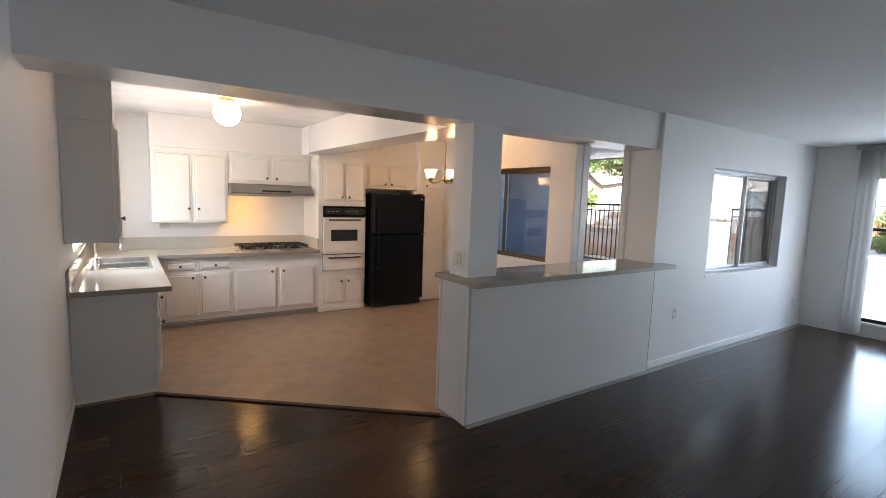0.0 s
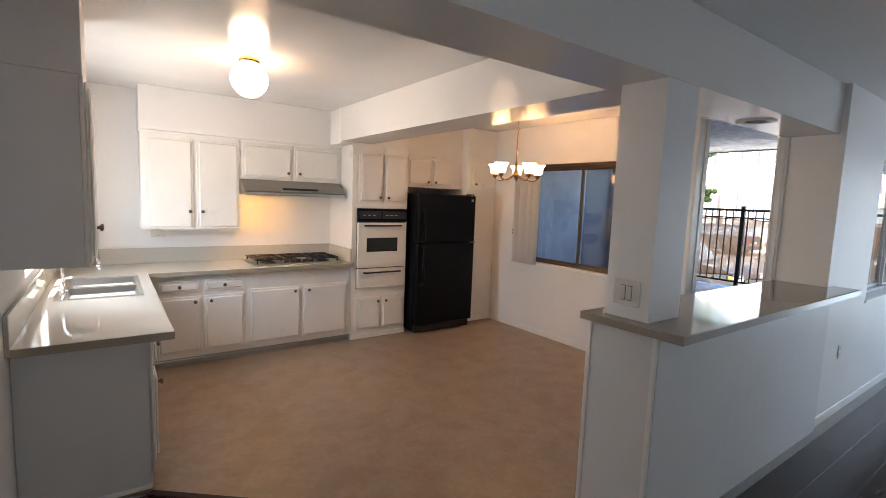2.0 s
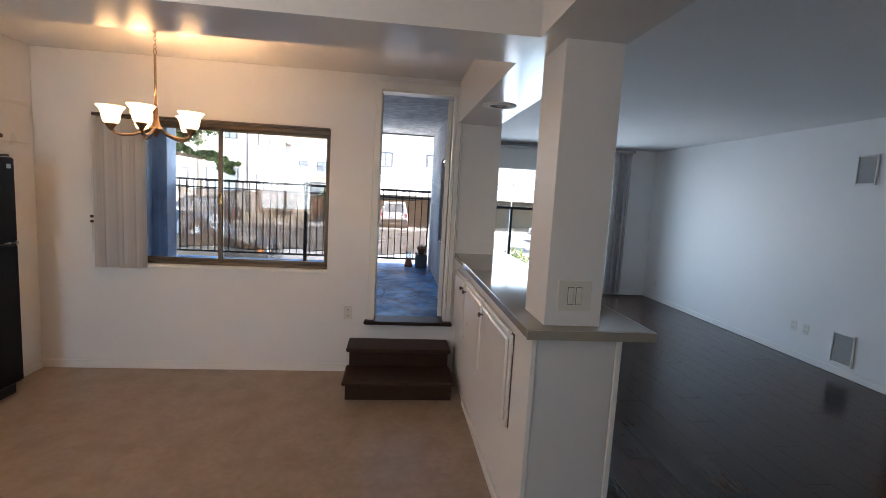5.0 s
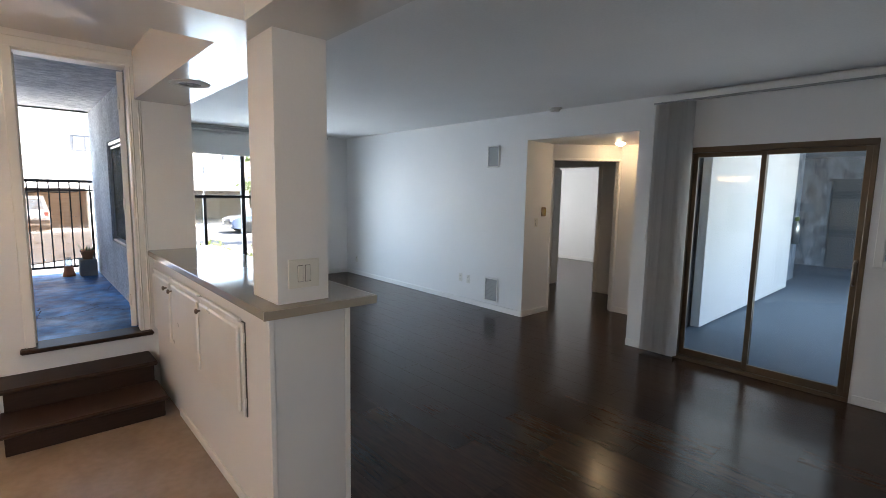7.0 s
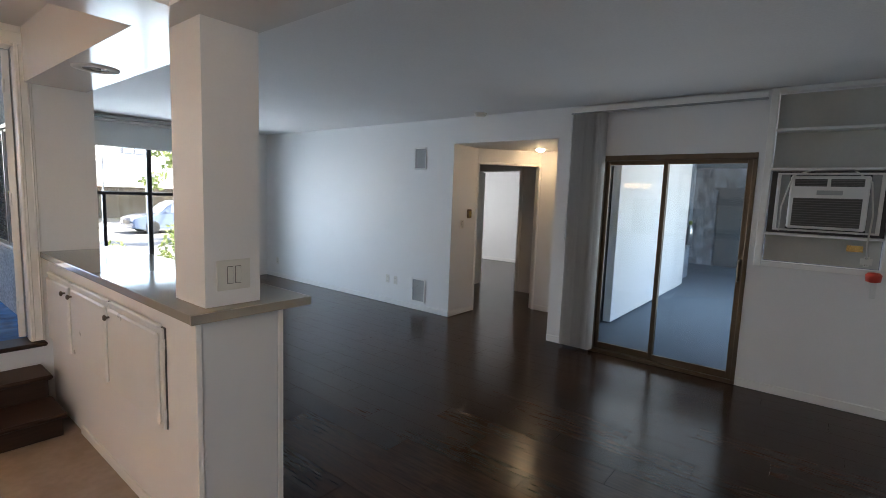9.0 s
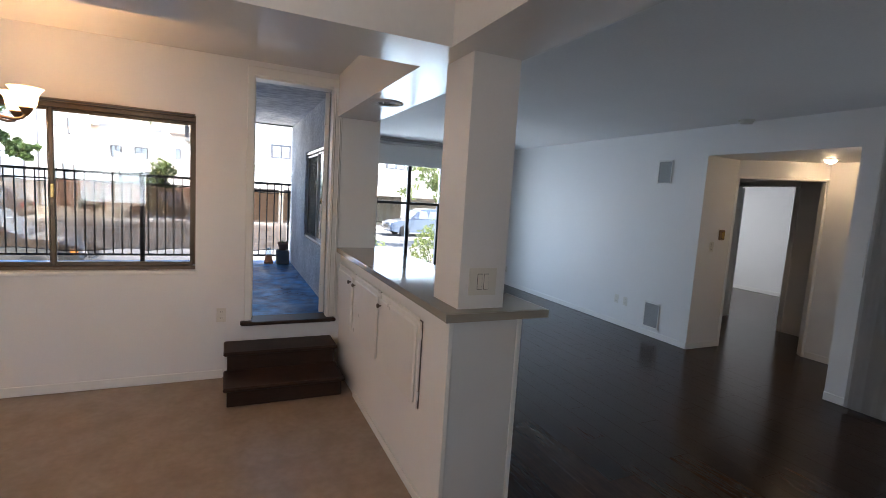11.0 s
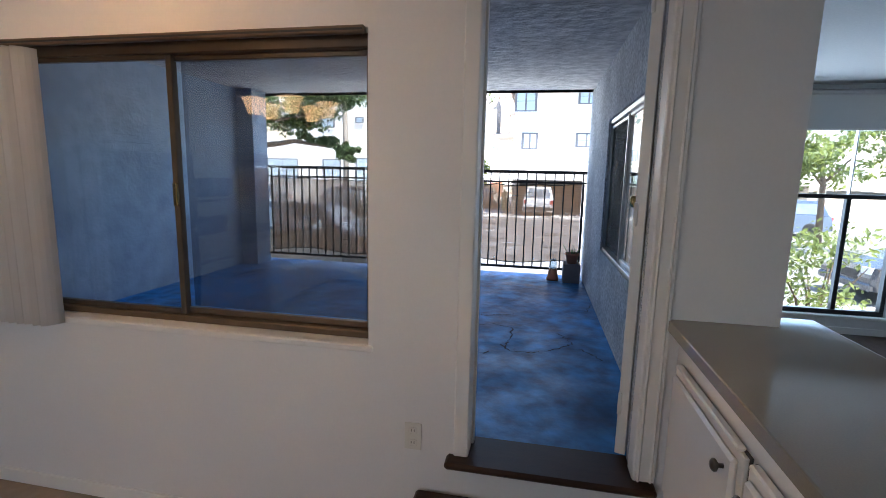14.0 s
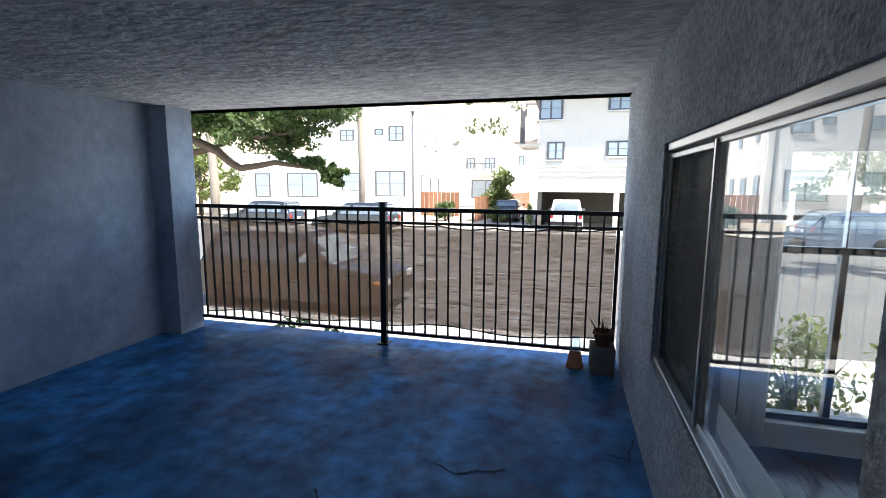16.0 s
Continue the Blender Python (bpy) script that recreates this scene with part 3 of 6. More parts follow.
turned("trim_ring", [(0.055, 0), (0.085, -0.002), (0.088, -0.008), (0.06, -0.010), (0.055, -0.006)], (3.12, -2.15, 2.25), trim_paint, hl, 20)
turned("lamp", [(0.0001, -0.045), (0.03, -0.038), (0.05, -0.018), (0.055, -0.002), (0.0001, -0.001)], (3.12, -2.15, 2.25), hall_lamp_mat, hl, 20)
th = thing("thermostat", (HX1, -1.62, 1.30), "small brown and brass thermostat on hall wall", "thermostat")
box("body", HX1 - 0.03, HX1 - 0.001, -1.66, -1.58, 1.30, 1.42, nickel, th, 0.008)
box("cover", HX1 - 0.036, HX1 - 0.03, -1.645, -1.595, 1.32, 1.40, brass, th, 0.003)

# ---- bar between kitchen and living room ----
bar = thing("half_wall", (3.1, 2.5, 0), "white painted half wall carrying the bar", "half wall", "", "structure")
box("core", 2.02, KX, 2.425, 2.745, 0, 1.058, wall_paint, bar)
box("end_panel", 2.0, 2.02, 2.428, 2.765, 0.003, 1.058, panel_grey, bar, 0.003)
for y in (2.416, 2.772):
    box("end_trim", 1.992, 2.004, y - 0.012, y + 0.012, 0.003, 1.058, trim_paint, bar, 0.003)
n_boards = 18
bw = (KX - 0.02 - 2.02) / n_boards
for i in range(n_boards):
    x = 2.02 + i * bw
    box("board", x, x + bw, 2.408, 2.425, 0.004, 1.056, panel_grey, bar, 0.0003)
# Dark strip painted in for the shadow gap where the boards end.
box("end_strip", KX - 0.016, KX + 0.004, 2.418, 2.438, 0.0, 1.05, slot_mat, bar)
bt = thing("bar_counter", (3.1, 2.55, 1.058), "taupe laminate bar counter with square edges", "countertop")
bm = bmesh.new()
out = [(1.97, 2.28), (4.46, 2.28), (4.46, WY0), (KX, WY0), (KX, 2.79), (1.97, 2.81)]
lo = [bm.verts.new((x, y, 1.06)) for x, y in out]
hi = [bm.verts.new((x, y, 1.10)) for x, y in out]
bm.faces.new(hi)
bm.faces.new(lo[::-1])
for i in range(6):
    bm.faces.new((lo[i], lo[(i + 1) % 6], hi[(i + 1) % 6], hi[i]))
bmesh.ops.bevel(bm, geom=list(bm.edges), offset=0.003, segments=1, affect="EDGES")
part("slab", bm, bar_top_mat, bt)
for b in ((1.966, 4.464, 2.276, 2.280), (1.966, 1.970, 2.280, 2.810), (1.966, 1.974, 2.810, 2.8125), (4.46, 4.464, 2.280, WY0)):
    box("edge_strip", b[0], b[1], b[2], b[3], 1.061, 1.0985, edge_mat, bt)
structure("post", [(2.043, 2.315, 2.487, 2.722, 1.10, HEAD)], wall_paint, "square white painted post standing on the bar", "post")
outlet(Face("x-", 2.043), 2.606, 1.226, 0.142, 0.125, "light_switch", "ivory double rocker switch plate on the post", 2)
fb = Face("y+", 2.745)
for u0, u1, ku in ((2.372, 3.035, 2.985), (3.055, 3.70, 3.645), (3.725, 4.262, 3.785)):
    c = thing("bar_cabinet", ((u0 + u1) / 2, 2.60, 0.42), "white lipped cupboard door built into the half wall", "cabinet", "cupboards under the bar")
    # No real frame: a dark plate whose rim draws the shaded gap round the door.
    fb.box("frame", u0 - 0.003, u1 + 0.003, 0.0005, 0.005, 0.487, 0.958, slot_mat, c)
    fb2 = Face("y+", 2.749)
    panel_door(fb2, u0, u1, 0.49, 0.955, c, ku, 0.895, hinge=u0 + 0.0 if ku > (u0 + u1) / 2 else u1, thick=0.032)
    fb2.box("pull_lip", u0 + 0.02, u1 - 0.02, 0.002, 0.026, 0.957, 0.972, trim_paint, c, 0.005)
vent = thing("recessed_light", (3.415, 2.672, HEAD), "unlit recessed downlight with a dark well", "ceiling light")
turned("trim_ring", [(0.062, 0.001), (0.062, -0.007), (0.085, -0.010), (0.112, -0.006), (0.115, 0.001)], (3.415, 2.672, HEAD), shade_mat, vent, 28)
# Flat disc instead of a hollow; its dark colour holds the recess shade.
turned("well", [(0.0001, -0.0010), (0.062, -0.0015), (0.062, -0.006), (0.050, -0.0025), (0.0001, -0.0020)], (3.415, 2.672, HEAD), slot_mat, vent, 28, label="flat dark disc for the shaded hollow of the downlight")
turned("lamp", [(0.0001, -0.012), (0.014, -0.010), (0.024, -0.0022), (0.0001, -0.0021)], (3.415, 2.672, HEAD), grille_mat, vent, 20)

# ---- kitchen cabinets ----
fn = Face("y-", 6.14)
fs = Face("x+", 0.17)
sc = thing("sink_cabinet", (-0.12, 5.1, 0), "white painted base cabinet under the sink with grey end panel", "cabinet")
box("body", WX + 0.002, 0.15, 4.20, NY - 0.63, 0.09, 0.858, cabinet_paint, sc)
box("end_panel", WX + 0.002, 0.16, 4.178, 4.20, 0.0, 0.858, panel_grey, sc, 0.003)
box("shoe_moulding", WX + 0.012, 0.15, 4.166, 4.178, 0.004, 0.03, trim_paint, sc, 0.003)
box("toe_kick", WX + 0.1, 0.10, 4.20, 6.05, 0.004, 0.09, slot_mat, sc)
box("face_frame", 0.15, 0.17, 4.178, 6.13, 0.09, 0.858, cabinet_paint, sc, 0.002)
for u0, u1, ku in ((4.24, 4.62, 4.29), (4.66, 5.08, 5.03), (5.12, 5.52, 5.17), (5.56, 5.96, 5.9)):
    panel_door(fs, u0, u1, 0.12, 0.62, sc, ku, 0.56)
    panel_door(fs, u0, u1, 0.67, 0.81, sc, (u0 + u1) / 2, 0.74, name="drawer")
bc = thing("base_cabinet", (1.2, 6.45, 0), "white painted base cabinet with doors and two drawers", "cabinet")
box("body", 0.152, 2.198, 6.16, NY - 0.002, 0.09, 0.858, cabinet_paint, bc)
fn.box("face_frame", 0.175, 2.198, -0.02, 0, 0.075, 0.858, cabinet_paint, bc, 0.002)
fn.box("toe_board", 0.175, 2.19, -0.03, -0.012, 0.005, 0.075, grille_mat, bc, 0.002)
fn.box("toe_moulding", 0.175, 2.19, -0.012, 0.006, 0.045, 0.062, steel, bc, 0.002)
for u0, u1, ku, top in ((0.325, 0.688, 0.635, 0.655), (0.708, 1.07, 0.768, 0.655), (1.115, 1.63, 1.565, 0.682), (1.648, 2.146, 1.712, 0.682)):
    panel_door(fn, u0, u1, 0.125, top, bc, ku, top - 0.05, hinge=u0 if ku > (u0 + u1) / 2 else u1)
for u0, u1 in ((0.345, 0.668), (0.714, 1.062)):
    panel_door(fn, u0, u1, 0.695, 0.802, bc, (u0 + u1) / 2, 0.75, name="drawer")

# worktop with a cut-out for the sink
SKX0, SKX1, SKY0, SKY1 = -0.31, 0.185, 5.10, 5.96
wt = thing("worktop", (0.5, 5.5, 0.86), "cream laminate L-shaped worktop with taupe edge", "countertop")
bm = bmesh.new()
for b in ((WX + 0.022, 0.258, 4.065, SKY0 + 0.02, 0.862, 0.90), (WX + 0.022, SKX0 + 0.02, SKY0 + 0.02, SKY1 - 0.02, 0.862, 0.90), (SKX1 - 0.02, 0.258, SKY0 + 0.02, SKY1 - 0.02, 0.862, 0.90), (WX + 0.022, 0.258, SKY1 - 0.02, NY - 0.022, 0.862, 0.90), (0.258, 2.198, 6.07, NY - 0.022, 0.862, 0.90)):
    add_box(bm, *b)
part("slab", bm, counter_top, wt)
bm = bmesh.new()
for b in ((WX + 0.022, 0.266, 4.059, 4.065, 0.858, 0.899), (0.258, 0.264, 4.065, 6.07, 0.858, 0.899), (0.264, 2.198, 6.064, 6.07, 0.858, 0.899)):
    add_box(bm, *b)
part("edge_band", bm, edge_mat, wt)
bs = thing("backsplash", (1.2, NY - 0.01, 0.9), "taupe laminate upstand behind the worktop", "backsplash")
box("back_strip", WX + 0.022, 2.198, NY - 0.021, NY - 0.001, 0.862, 1.05, splash_mat, bs, 0.002)
box("side_strip", WX + 0.001, WX + 0.021, 4.07, NY - 0.022, 0.862, 1.05, counter_top, bs, 0.002)
box("oven_side_strip", 2.178, 2.198, 6.12, NY - 0.022, 0.901, 1.05, splash_mat, bs, 0.002)

sk = thing("kitchen_sink", (-0.08, 5.42, 0.90), "stainless steel double bowl sink set in the worktop", "sink")
bm = bmesh.new()
rx0, rx1, ry0, ry1 = SKX0 + 0.06, SKX1 - 0.03, SKY0 + 0.035, SKY1 - 0.035
my = (SKY0 + SKY1) / 2
for b in ((SKX0, rx0, SKY0, SKY1, 0.9005, 0.906), (rx1, SKX1, SKY0, SKY1, 0.9005, 0.906), (rx0, rx1, SKY0, ry0, 0.9005, 0.906), (rx0, rx1, ry1, SKY1, 0.9005, 0.906), (rx0, rx1, my - 0.015, my + 0.015, 0.9005, 0.906)):
    add_box(bm, *b, 0.002)
part("rim", bm, chrome, sk)
for a, b in ((ry0, my - 0.015), (my + 0.015, ry1)):
    bm = bmesh.new()
    top = [(rx0, a), (rx1, a), (rx1, b), (rx0, b)]
    e = 0.03
    bot = [(rx0 + e, a + e), (rx1 - e, a + e), (rx1 - e, b - e), (rx0 + e, b - e)]
    tv = [bm.verts.new((x, y, 0.903)) for x, y in top]
    mv = [bm.verts.new((x, y, 0.76)) for x, y in bot]
    for i in range(4):
        bm.faces.new((tv[i], mv[i], mv[(i + 1) % 4], tv[(i + 1) % 4]))
    bm.faces.new(mv)
    bowl = part("bowl", bm, steel, sk)
    turned("drain", [(0.0001, 0.001), (0.03, 0.001), (0.04, 0.004), (0.042, 0.0)], ((rx0 + rx1) / 2, (a + b) / 2, 0.761), chrome, bowl, 16)
fc = thing("faucet", (-0.27, 5.42, 0.906), "chrome gooseneck kitchen faucet with a side lever", "faucet")
turned("base", [(0.028, 0), (0.028, 0.02), (0.018, 0.03), (0.018, 0.06)], (-0.27, 5.42, 0.907), chrome, fc, 16)
arch = [(-0.17 - 0.10 * math.cos(a), 5.42, 1.13 + 0.10 * math.sin(a)) for a in [math.pi * k / 10 for k in range(11)]]
rod("spout", [(-0.27, 5.42, 0.96), (-0.27, 5.42, 1.05)] + arch + [(-0.066, 5.42, 1.08)], 0.012, chrome, fc, 12, label="tall chrome gooseneck spout")
turned("aerator", [(0.015, 0), (0.015, 0.03), (0.012, 0.034)], (-0.066, 5.42, 1.05), chrome, fc, 14)
rod("lever", [(-0.27, 5.405, 0.955), (-0.27, 5.36, 0.985), (-0.265, 5.33, 1.0)], 0.007, chrome, fc, 8)

uw = thing("wall_cabinet", (-0.24, 4.4, 1.255), "white painted wall cabinet beside the sink window", "cabinet")
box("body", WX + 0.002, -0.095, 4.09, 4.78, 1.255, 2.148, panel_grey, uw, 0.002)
fw = Face("x+", -0.095)
fw.box("face_frame", 4.09, 4.78, 0.001, 0.018, 1.255, 2.148, cabinet_paint, uw, 0.002)
fw2 = Face("x+", -0.077)
for u0, u1, ku in ((4.11, 4.42, 4.38), (4.45, 4.76, 4.49)):
    panel_door(fw2, u0, u1, 1.275, 2.12, uw, ku, 1.42, hinge=u0 if ku > (u0 + u1) / 2 else u1)
fu = Face("y-", 6.45)
un = thing("wall_cabinet", (0.67, 6.6, 1.255), "white painted two-door wall cabinet", "cabinet", "wall cabinets")
box("body", 0.25, 1.110, 6.47, NY - 0.002, 1.255, 2.17, cabinet_paint, un)
fu.box("face_frame", 0.25, 1.110, -0.02, 0, 1.255, 2.17, cabinet_paint, un, 0.002)
for u0, u1, ku in ((0.284, 0.682, 0.645), (0.708, 1.095, 0.752)):
    panel_door(fu, u0, u1, 1.262, 2.118, un, ku, 1.43, hinge=u0 if ku > (u0 + u1) / 2 else u1)
fu.box("crown_strip", 0.24, 2.06, 0.001, 0.012, 2.15, 2.172, trim_paint, un, 0.003)
uh = thing("wall_cabinet", (1.63, 6.6, 1.77), "short white two-door cabinet above the hood", "cabinet", "wall cabinets")
box("body", 1.112, 2.198, 6.47, NY - 0.002, 1.77, 2.17, cabinet_paint, uh)
fu.box("face_frame", 1.112, 2.198, -0.02, 0, 1.77, 2.17, cabinet_paint, uh, 0.002)
for u0, u1, ku in ((1.125, 1.632, 1.585), (1.655, 2.165, 1.71)):
    panel_door(fu, u0, u1, 1.79, 2.13, uh, ku, 1.85)

# range hood
hd = thing("range_hood", (1.63, 6.5, 1.62), "low stainless range hood with dark control strip", "range hood")
bm = bmesh.new()
prof = [(NY - 0.002, 1.77), (NY - 0.002, 1.625), (6.24, 1.615), (6.235, 1.655), (6.29, 1.70), (6.42, 1.77)]
va = [bm.verts.new((1.10, y, z)) for y, z in prof]
vb = [bm.verts.new((2.16, y, z)) for y, z in prof]
bm.faces.new(va)
bm.faces.new(vb[::-1])
for i in range(len(prof)):
    j = (i + 1) % len(prof)
    if i != 1:
        bm.faces.new((va[j], va[i], vb[i], vb[j]))
part("canopy", bm, hood_steel, hd)
box("underside", 1.11, 2.15, 6.25, NY - 0.004, 1.632, 1.640, hood_steel, hd)
box("control_strip", 1.48, 1.86, 6.255, 6.275, 1.665, 1.692, black_plastic, hd, 0.003)
box("lip", 1.10, 2.16, 6.230, 6.237, 1.612, 1.640, chrome, hd, 0.002)
box("lamp", 1.25, 1.43, 6.38, 6.50, 1.622, 1.632, hood_lamp_mat, hd, 0.003, "lit warm hood lamp")

# gas cooktop
ck = thing("gas_cooktop", (1.65, 6.4, 0.90), "stainless gas cooktop with black grates and knobs", "cooktop")
box("tray", 1.18, 2.09, 6.16, 6.67, 0.9005, 0.915, steel, ck, 0.005)
for bx, by in ((1.34, 6.30), (1.34, 6.54), (1.93, 6.30), (1.93, 6.54), (1.635, 6.5)):
    bn = turned("burner", [(0.075, 0), (0.07, 0.010), (0.042, 0.014), (0.042, 0.024), (0.0001, 0.026)], (bx, by, 0.915), black_iron, ck, 18)
for cx, y_a in ((1.35, 6.20), (1.635, 6.36), (1.92, 6.20)):
    bm = bmesh.new()
    for y in [v for v in (6.20, 6.30, 6.36, 6.42, 6.54, 6.63) if v >= y_a]:
        tube(bm, [(cx - 0.15, y, 0.955), (cx + 0.15, y, 0.955)], 0.008, 6)
    for x in (cx - 0.15, cx - 0.05, cx + 0.05, cx + 0.15):
        tube(bm, [(x, y_a, 0.957), (x, 6.63, 0.957)], 0.008, 6)
    for x in (cx - 0.14, cx + 0.14):
        for y in (y_a, 6.63):
            tube(bm, [(x, y, 0.914), (x, y, 0.955)], 0.007, 6)
    part("grate", bm, black_iron, ck, "black cast iron pan grate")
for i in range(5):
    turned("control_knob", [(0.024, 0), (0.022, 0.026), (0.018, 0.030), (0.0001, 0.031)], (1.52 + i * 0.064, 6.26, 0.915), black_plastic, ck, 16)

# tall oven unit
ou = thing("oven_cabinet", (2.55, 6.45, 0), "tall white cabinet housing the wall oven", "cabinet")
box("side_panel", 2.20, 2.225, 6.16, NY - 0.002, 0.0, 2.198, cabinet_paint, ou)
box("side_panel", 2.885, 2.91, 6.16, NY - 0.002, 0.0, 2.198, cabinet_paint, ou)
box("back_panel", 2.225, 2.885, 6.74, NY - 0.002, 0.0, 2.198, cabinet_paint, ou)
for a, b in ((0.005, 0.075), (0.50, 0.59), (1.505, 1.56), (2.125, 2.198)):
    fn.box("rail", 2.20, 2.91, -0.02, 0, a, b, cabinet_paint, ou, 0.002)
for a, b in ((2.20, 2.262), (2.888, 2.91)):
    fn.box("stile", a, b, -0.02, -0.001, 0.005, 2.198, cabinet_paint, ou, 0.002)
for u0, u1, ku in ((2.275, 2.575, 2.53), (2.59, 2.885, 2.635)):
    panel_door(fn, u0, u1, 0.105, 0.482, ou, ku, 0.43)
    panel_door(fn, u0, u1, 1.57, 2.115, ou, ku, 1.63)
for a, b in ((0.075, 0.50), (1.56, 2.125)):
    fn.box("backing", 2.262, 2.888, -0.018, -0.003, a, b, cabinet_paint, ou)
fo = Face("y-", 6.125)
ov = thing("wall_oven", (2.575, 6.4, 0.59), "built-in wall oven with black controls and white doors", "oven")
box("body", 2.264, 2.886, 6.141, 6.70, 0.592, 1.503, black_plastic, ov)
cp = fo.box("control_panel", 2.258, 2.892, -0.012, 0.02, 1.355, 1.503, black_gloss, ov, 0.004, "black glass control panel")
for u0, u1 in ((2.28, 2.55), (2.565, 2.875)):
    fo.box("display", u0, u1, 0.020, 0.022, 1.39, 1.475, black_plastic, cp, 0.002)
    for k in range(3):
        fo.box("marking", u0 + 0.04 + k * 0.06, u0 + 0.075 + k * 0.06, 0.022, 0.0228, 1.425, 1.433, grille_mat, cp)
od = fo.box("oven_door", 2.262, 2.888, -0.01, 0.022, 0.828, 1.345, oven_white, ov, 0.005)
fo.box("window", 2.37, 2.768, 0.021, 0.025, 1.012, 1.172, oven_glass, od, 0.003, "dark oven window")
bd = fo.box("broiler_drawer", 2.262, 2.888, -0.01, 0.022, 0.597, 0.818, oven_white, ov, 0.005)
for z, p in ((1.312, od), (0.775, bd)):
    rod("handle", [fo.at(2.34, 0.02, z), fo.at(2.345, 0.045, z), fo.at(2.36, 0.05, z), fo.at(2.79, 0.05, z), fo.at(2.805, 0.045, z), fo.at(2.81, 0.02, z)], 0.010, black_plastic, p, 8, label="black bar handle")

# refrigerator
rf = thing("refrigerator", (3.42, 6.35, 0), "tall black top-freezer refrigerator beside the oven", "refrigerator")
box("body", 2.955, 3.81, 6.03, 6.70, 0.03, 1.70, black_gloss, rf, 0.008)
fr = Face("y-", 6.02)
lo_d = fr.box("fridge_door", 2.955, 3.81, 0.0, 0.075, 0.11, 1.10, black_gloss, rf, 0.012)
up_d = fr.box("freezer_door", 2.955, 3.81, 0.0, 0.075, 1.115, 1.695, black_gloss, rf, 0.012)
fr.box("kick_grille", 2.97, 3.79, -0.02, 0.03, 0.02, 0.10, black_plastic, rf, 0.003)
for d, z0, z1 in ((lo_d, 0.62, 1.08), (up_d, 1.135, 1.50)):
    rod("handle", [fr.at(3.02, 0.07, z0), fr.at(3.02, 0.11, z0 + 0.03), fr.at(3.02, 0.115, (z0 + z1) / 2), fr.at(3.02, 0.11, z1 - 0.03), fr.at(3.02, 0.07, z1)], 0.014, black_gloss, d, 8)
fr.box("badge", 3.735, 3.77, 0.075, 0.0765, 1.62, 1.65, steel, up_d)
box("hinge_cap", 3.73, 3.80, 5.97, 6.06, 1.70, 1.715, black_plastic, rf, 0.004)
box("hinge", 3.802, 3.822, 5.95, 5.99, 1.095, 1.12, steel, rf, 0.003)
ft = thing("wall_cabinet", (3.39, 6.5, 1.775), "white two-door cabinet above the refrigerator", "cabinet")
ff = Face("y-", 6.30)
box("body", 2.912, 3.828, 6.32, NY - 0.002, 1.775, 2.158, cabinet_paint, ft)
ff.box("face_frame", 2.912, 3.828, -0.02, 0, 1.775, 2.158, cabinet_paint, ft, 0.002)
for u0, u1, ku in ((3.0, 3.33, 3.285), (3.35, 3.682, 3.395)):
    panel_door(ff, u0, u1, 1.80, 2.13, ft, ku, 1.845)
pn = thing("pantry_cupboard", (4.1, 6.47, 0), "white painted tall cupboard in the corner", "cabinet")
box("body", 3.83, KX - 0.002, 6.18, NY - 0.002, 0.0, CEIL - 0.002, wall_paint, pn, 0.003)
fp = Face("y-", 6.18)
panel_door(fp, 3.89, 4.28, 1.795, 2.13, pn, 3.955, 1.85, hinge=4.28)
outlet(Face("y-", NY), 0.395, 1.195, 0.115, 0.07, label="ivory outlet plate under the wall cabinet")

# ---- dining corner ----
fe = Face("x-", KX)
w1 = thing("window_1", (KX + 0.05, 4.8, 0.90), "brown aluminium sliding window to the patio", "window", "", "structure")
fi = Face("x-", KX + 0.15)
for n, u0, u1, z0, z1 in (("head_track", 3.89, 5.72, 2.05, 2.10), ("sill_track", 3.89, 5.72, 0.90, 0.93), ("side_frame", 3.89, 3.908, 0.94, 2.05), ("side_frame", 5.70, 5.72, 0.94, 2.05)):
    fi.box(n, u0, u1, 0.0, 0.085, z0, z1, bronze_frame, w1, 0.004)
for u0, u1, d in ((3.908, 4.83, 0.015), (4.785, 5.70, 0.045)):
    for n, a, b, z0, z1 in (("sash_stile", u0, u0 + 0.028, 0.93, 2.05), ("sash_stile", u1 - 0.028, u1, 0.93, 2.05), ("sash_rail", u0 + 0.028, u1 - 0.028, 0.93, 0.955), ("sash_rail", u0 + 0.028, u1 - 0.028, 2.03, 2.05)):
        fi.box(n, a, b, d, d + 0.025, z0, z1, bronze_frame, w1, 0.003)
    pane = fi.box("pane", u0 + 0.024, u1 - 0.024, d + 0.010, d + 0.014, 0.952, 2.033, window_glass, w1)
    pane.visible_shadow = False
# Tinted sheet added to darken the patio behind the right pane.
scr = fi.box("insect_screen", 3.94, 4.79, 0.003, 0.006, 0.955, 2.035, pane_tint, w1, label="thin added sheet that tints the right pane darker")
scr.visible_shadow = False
fi.box("latch", 4.785, 4.805, 0.07, 0.085, 1.42, 1.52, brass, w1, 0.003)
fe.box("window_sill", 3.87, 5.74, -0.06, 0.012, 0.872, 0.898, trim_paint, w1, 0.004)


